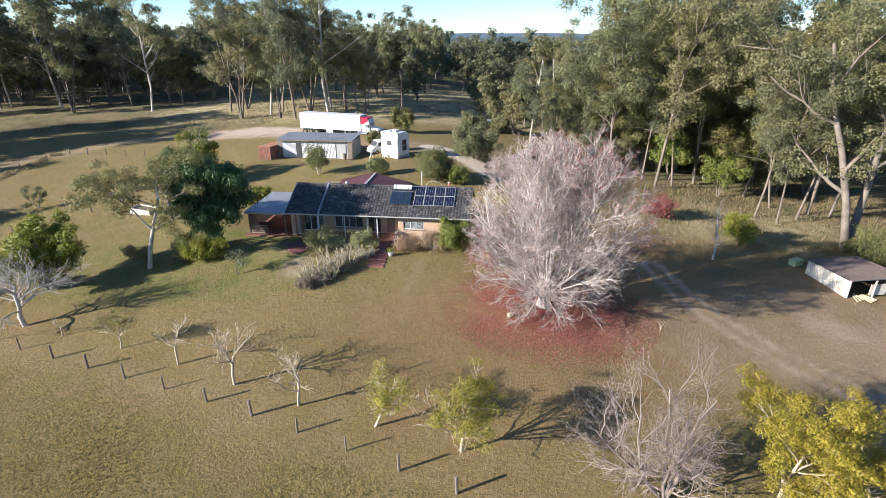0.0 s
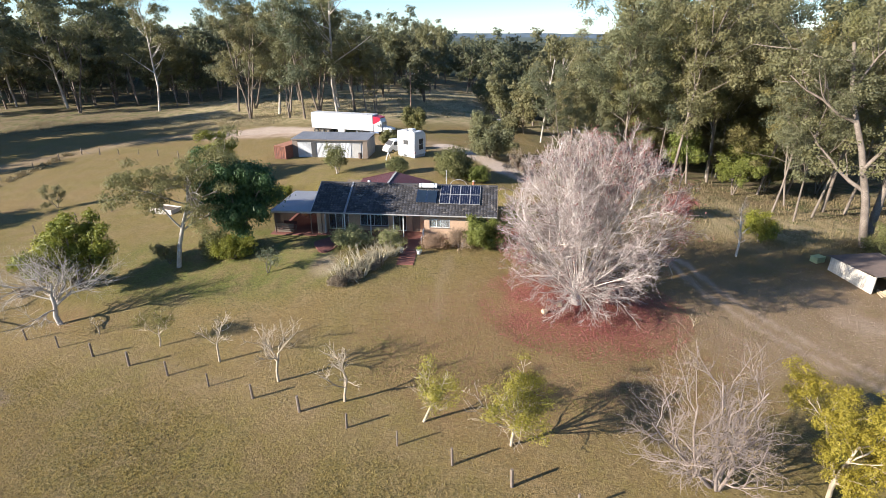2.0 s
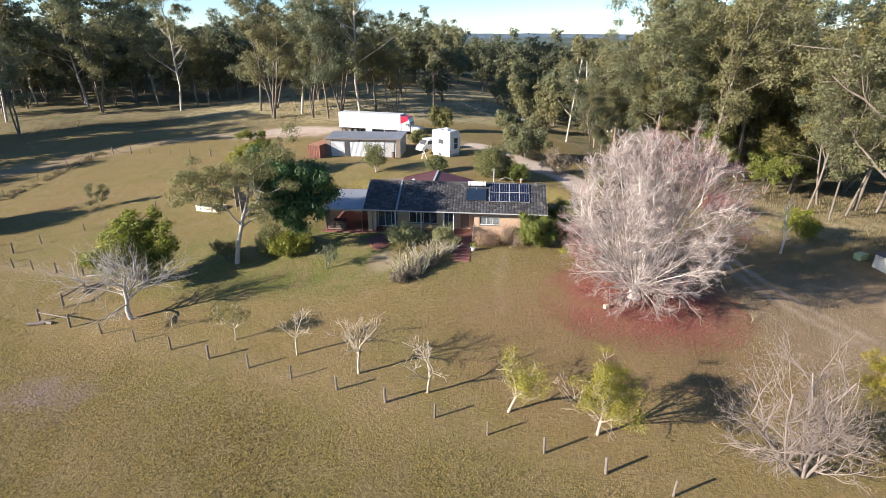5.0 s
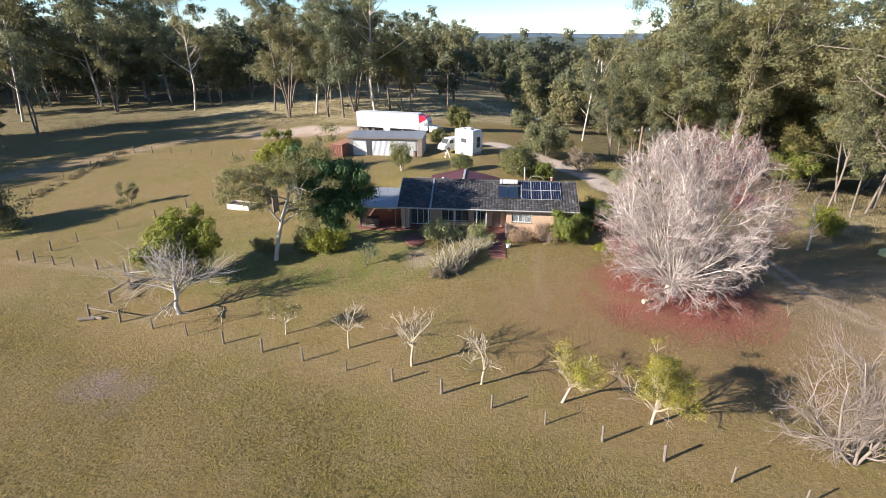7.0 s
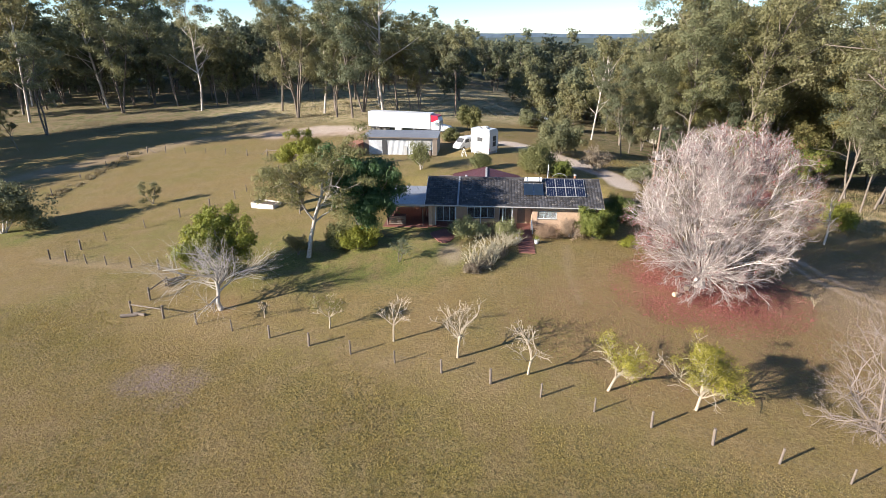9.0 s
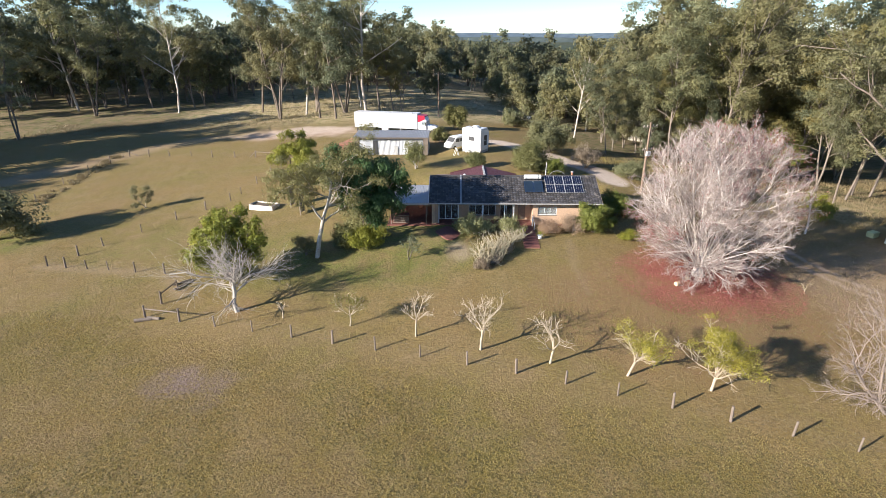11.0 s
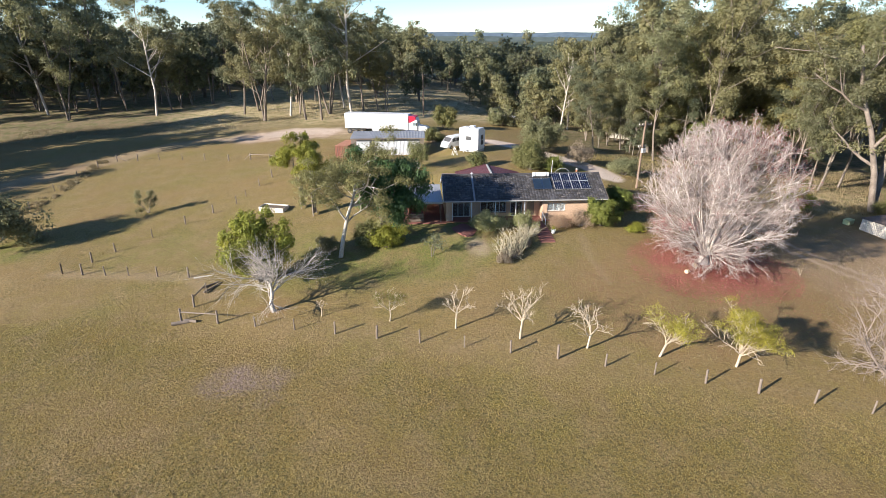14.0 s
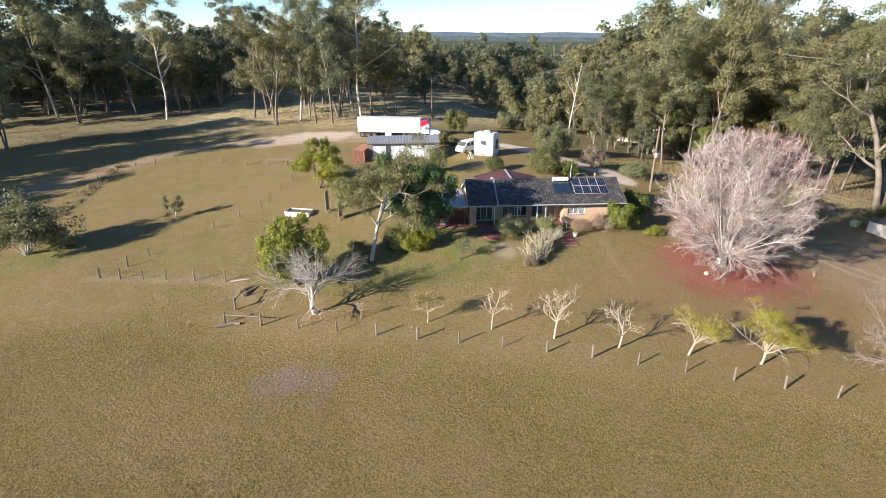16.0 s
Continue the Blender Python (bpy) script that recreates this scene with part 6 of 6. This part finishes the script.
van = thing("white_van", Matrix.Identity(4), "white dual-cab van parked beside the camper", "van")
van.matrix_world = at(-7.8, 84.4, 216, 0.92)
bm = B()
prism(bm, [(0, 0.35), (4.9, 0.35), (4.95, 0.95), (4.3, 1.25), (3.7, 2.05), (3.3, 2.15), (0.05, 2.15), (0, 1.9)], "y", -0.95, 0.95)
bmesh.ops.bevel(bm, geom=bm.edges[:], offset=0.07, segments=2, affect="EDGES")
part("body", bm, M_WHITE, van)
bm = B()
prism(bm, [(4.31, 1.30), (3.78, 2.0), (3.74, 1.98), (4.27, 1.28)], "y", -0.8, 0.8)
bmesh.ops.translate(bm, verts=bm.verts, vec=(0.05, 0, 0.03))
part("windscreen", bm, M_DARK, van)
for y in (-0.965, 0.945):
    for x0, x1 in ((2.9, 3.75), (1.9, 2.75)):
        bx("side_window", M_DARK, van, x0, y, 1.3, x1, y + 0.02, 1.9, 0.005)
bx("bumper", M_GREY, van, 4.85, -0.9, 0.3, 5.05, 0.9, 0.6, 0.04)
for x in (0.95, 4.0):
    for y in (-0.85, 0.85):
        wheel(van, x, y, 0.34, 0.22)
for y in (-0.75, 0.6):
    bx("headlight", M_CHROME, van, 4.88, y, 0.75, 4.96, y + 0.2, 0.95, 0.02)

swing = thing("a_frame_stand", at(-10.5, 76.4, 10, 0.72), "white timber A-frame stand on the grass", "stand")
for x in (-0.55, 0.55):
    part("leg", rod(B(), (x, 0, -0.05), (0, 0, 1.6), 0.05), M_WHITE, swing)
    part("leg", rod(B(), (x, 0.9, -0.05), (0, 0.9, 1.6), 0.05), M_WHITE, swing)
part("top_bar", rod(B(), (0, -0.05, 1.6), (0, 0.95, 1.6), 0.045), M_WHITE, swing)
for k, (x, y) in enumerate(((-8.6, 78.4),)):
    ch = thing("garden_chair", at(x, y, 40 * k), "white plastic garden chair on the grass", "chair", "white garden chairs")
    bx("seat", M_WHITE, ch, -0.25, -0.25, 0.42, 0.25, 0.25, 0.46, 0.015)
    bx("backrest", M_WHITE, ch, -0.25, 0.22, 0.46, 0.25, 0.27, 0.92, 0.015)
    for dx in (-0.22, 0.22):
        for dy in (-0.22, 0.22):
            bx("leg", M_WHITE, ch, dx - 0.025, dy - 0.025, 0, dx + 0.025, dy + 0.025, 0.42)

# ---- power pole and lines ----
def power_pole(x, y, h, turn, arms):
    p = thing("power_pole", at(x, y, turn), "brown timber power pole with crossarms", "power pole")
    part("pole", rod(B(), (0, 0, -0.4), (0, 0, h), 0.17, 0.12, 12), M_POLE, p)
    for z, w in arms:
        bx("crossarm", M_TIMBER, p, -w, -0.06, z, w, 0.06, z + 0.12)
        for i in (-0.9, -0.4, 0.4, 0.9):
            part("insulator", rod(B(), (i * w, 0, z + 0.12), (i * w, 0, z + 0.32), 0.05, 0.04, 8), M_CREAM, p)
    return p


pole = power_pole(12.2, 60.3, 9.2, 15, ((8.6, 1.1), (5.7, 0.7)))
bx("transformer_box", M_GREY, pole, -0.3, -0.5, 5.0, 0.25, -0.14, 5.6, 0.04)
far_pole = power_pole(-9.6, 126.0, 10.2, 10, ((9.6, 1.1),))
lines = thing("power_lines", Matrix.Identity(4), "thin power lines sagging between the poles", "cable")
for k, (dx, z0, z1, end) in enumerate(((-0.9, 8.9, 9.8, (-9.6, 126.0)), (0.9, 8.9, 9.8, (-9.6, 126.0)), (-0.6, 5.9, 7.0, (-9.6, 126.0)), (0.5, 5.9, 6.6, (-9.6, 126.0)), (0.0, 5.8, 4.4, (-1.0, 56.0)), (0.9, 8.9, 9.5, (70, 40.0)), (-0.9, 8.9, 9.5, (70, 40.0)))):
    a, b = Vector((12.2 + dx, 60.3, gz(12.2, 60.3) + z0)), Vector((end[0] + dx, end[1], gz(*end) + z1))
    pts = [a.lerp(b, i / 12) - Vector((0, 0, (1.1 if k != 4 else 0.25) * 4 * (i / 12) * (1 - i / 12))) for i in range(13)]
    v, f = tube([(pts, [0.005] * 13)], 4)
    link_mesh("line", v, f, M_TIMBER if k < 4 else M_DARK, lines)

# ---- paddock things ----
bed = thing("raised_garden_bed", pose(-36.9, 61.9, gz(-36.9, 61.9), 0, 0, -21), "cream raised garden bed filled with soil", "garden bed")
for x0, y0, x1, y1 in ((-1.7, -0.85, 1.7, -0.79), (-1.7, 0.79, 1.7, 0.85), (-1.7, -0.79, -1.64, 0.79), (1.64, -0.79, 1.7, 0.79)):
    for z in (-0.1, 0.27):
        bx("board", M_CREAM, bed, x0, y0, z, x1, y1, z + 0.35, 0.008)
bx("soil", M_SOIL, bed, -1.64, -0.79, 0.0, 1.64, 0.79, 0.45)


def trellis(x, y, turn, h, w):
    t = thing("trellis_panel", at(x, y, turn), "tall dark weathered trellis panel", "trellis")
    for s in (-w / 2, w / 2):
        bx("upright", M_TIMBER, t, s - 0.06, -0.06, -0.3, s + 0.06, 0.06, h, 0.008)
    for i in range(9):
        bx("slat", M_BROWN, t, -w / 2, -0.025, 0.25 + (h - 0.3) * i / 9, w / 2, 0.025, 0.23 + (h - 0.3) * (i + 1) / 9)
    return t


trellis(-33.2, 61.4, 74, 2.9, 1.1)
trellis(-31.5, 58.4, 74, 3.0, 1.1)
brace = thing("fence_strainer", Matrix.Identity(4), "timber strainer rails braced between fence posts", "fence")
for (x0, y0, z0), (x1, y1, z1) in (((-44.6, 89.6, 1.0), (-41.0, 87.7, 1.0)), ((-45.6, 90.1, 0.1), (-44.6, 89.6, 1.0)), ((-41.0, 87.7, 1.0), (-37.4, 85.8, 0.2)), ((-69.1, 96.5, 0.9), (-67.4, 96.2, 0.05)), ((-41.6, 37.2, 0.85), (-38.4, 36.1, 0.85)), ((-41.1, 39.4, 0.9), (-40.5, 41.8, 0.9))):
    part("rail", rod(B(), (x0, y0, gz(x0, y0) + z0), (x1, y1, gz(x1, y1) + z1), 0.06, 0.05, 7), M_POST, brace)


def log(x, y, turn, length, r, label, mat=None, z=None, cut=None):
    t = thing("log", pose(x, y, gz(x, y) if z is None else z, 0, 0, turn), label, "log")
    part("bark", rod(B(), (-length / 2, 0, r * 0.9), (length / 2, 0, r * 0.9), r, r * 0.92, 10), mat or M_BARK_DARK, t)
    for s in (-1, 1):
        part("cut_end", rod(B(), (s * length / 2, 0, r * 0.9), (s * (length / 2 + 0.02), 0, r * 0.9), r * 0.88, n=10), M_POST if mat is M_POST else M_PALE_WOOD, t)
    return t


log(-41.5, 36.6, 10, 1.3, 0.16, "dark weathered log at the fence's corner post", M_POST)
log(-40.7, 36.75, -15, 1.1, 0.14, "dark weathered log beside the corner post", M_POST)
log(-40.2, 42.6, 60, 2.2, 0.10, "dark fallen rail beside the broken fence", M_POST)
log(-40.6, 43.2, 45, 1.8, 0.09, "dark fallen rail among dry grass", M_POST)
log(5.4, 36.8, 20, 0.35, 0.2, "short pale sawn log on the red leaves", M_PALE_WOOD)
log(6.9, 37.9, 70, 0.4, 0.2, "short pale sawn log near the trunk", M_PALE_WOOD)
plank = thing("plank", pose(-41.7, 45.3, gz(-41.7, 45.3) + 0.02, 0, 0, 12), "pale sawn plank lying by the fence", "plank")
bx("board", M_CREAM, plank, -0.9, -0.1, 0, 0.9, 0.1, 0.06, 0.005)

# ---- lean-to hut by the track ----
hut = thing("lean_to_shed", pose(37.4, 43.4, gz(37.6, 45.5) - 0.05, 0, 0, 7), "low lean-to with pale side wall and rusty roof", "shed")
bm = sheet(B(), (0, 5.0, -0.2), (0, -5.0, 0), (0, 0, 1.85), 22, 0.03)
part("side_wall", bm, M_CREAM, hut, "pale weathered iron side wall")
bx("back_wall", M_TIMBER, hut, 0.05, 4.95, -0.2, 5.4, 5.0, 1.6)
bx("side_wall", M_TIMBER, hut, 5.4, 0.3, -0.2, 5.45, 5.0, 1.75)
for k in range(5):
    bm = sheet(B(), (-0.2 + 1.17 * k, -0.3, 1.84 + 0.006 * (k % 2)), (1.22, 0, 0), (0, 5.6, -0.18), 7, 0.02)
    part("roof_sheet", bm, M_RUSTY_ROOF, hut)
bx("front_beam", M_CREAM, hut, -0.05, -0.12, 1.68, 5.5, -0.02, 1.82)
for x in (0.02, 2.7, 5.3):
    bx("post", M_CREAM, hut, x, -0.1, -0.2, x + 0.12, 0.02, 1.7)
bx("sheet_panel", M_CREAM, hut, 2.5, 0.1, 0.0, 4.2, 0.16, 1.1)
for k in range(6):
    log(38.2 + 0.32 * k, 43.2 + 0.22 * (k % 3), 70 + 9 * k, 1.3, 0.07, "sawn timber lying in the lean-to", M_PALE_WOOD)
ybox = thing("plastic_crate", at(36.9, 50.2, 20), "faded yellow plastic crate in the grass", "crate")
for x0, y0, z0, x1, y1, z1 in ((-0.6, -0.4, 0, 0.6, -0.35, 0.6), (-0.6, 0.35, 0, 0.6, 0.4, 0.6), (-0.6, -0.35, 0, -0.55, 0.35, 0.6), (0.55, -0.35, 0, 0.6, 0.35, 0.6)):
    bx("crate_side", M_YELLOW_BOX, ybox, x0, y0, z0, x1, y1, z1, 0.01)
bx("crate_lid", M_YELLOW_BOX, ybox, -0.62, -0.42, 0.6, 0.62, 0.42, 0.64, 0.01)

# ---- neighbours seen through the woods ----
def cottage(x, y, turn, w, d, label, wall, roof):
    c = thing("cottage", at(x, y, turn, 0.9), label, "house")
    bx("wall", wall, c, 0, 0, -0.6, w, d, 2.5)
    for s in (0, 1):
        bm = B()
        vv = lambda f: f if s == 0 else d - f
        prism(bm, [(vv(-0.4), 2.35), (vv(d / 2), 3.9), (vv(d / 2), 4.0), (vv(-0.4), 2.45)], "x", -0.4, w + 0.4)
        part("roof", bm, roof, c)
    for u in (0.18, 0.62):
        win = bx("window", M_WHITE, c, w * u, -0.04, 0.9, w * u + 1.5, 0.0, 2.0)
        bx("pane", M_DARK, win, w * u + 0.08, -0.05, 0.98, w * u + 1.42, -0.04, 1.92)
    return c


low_roof = thing("open_shed", at(9.2, 118.5, -20), "low pale-roofed open shed among the trees", "shed")
bx("roof", M_STEEL, low_roof, -2.4, -1.6, 1.55, 2.4, 1.6, 1.65)
for x in (-2.2, 2.2):
    for y in (-1.4, 1.4):
        bx("post", M_TIMBER, low_roof, x - 0.06, y - 0.06, -0.2, x + 0.06, y + 0.06, 1.55)
bx("back_wall", M_TIMBER, low_roof, -2.2, 1.4, 0, 2.2, 1.45, 1.55)
cottage(31.5, 109.0, -12, 8.0, 5.0, "pale cottage half hidden by the gums", M_CREAM, M_STEEL)
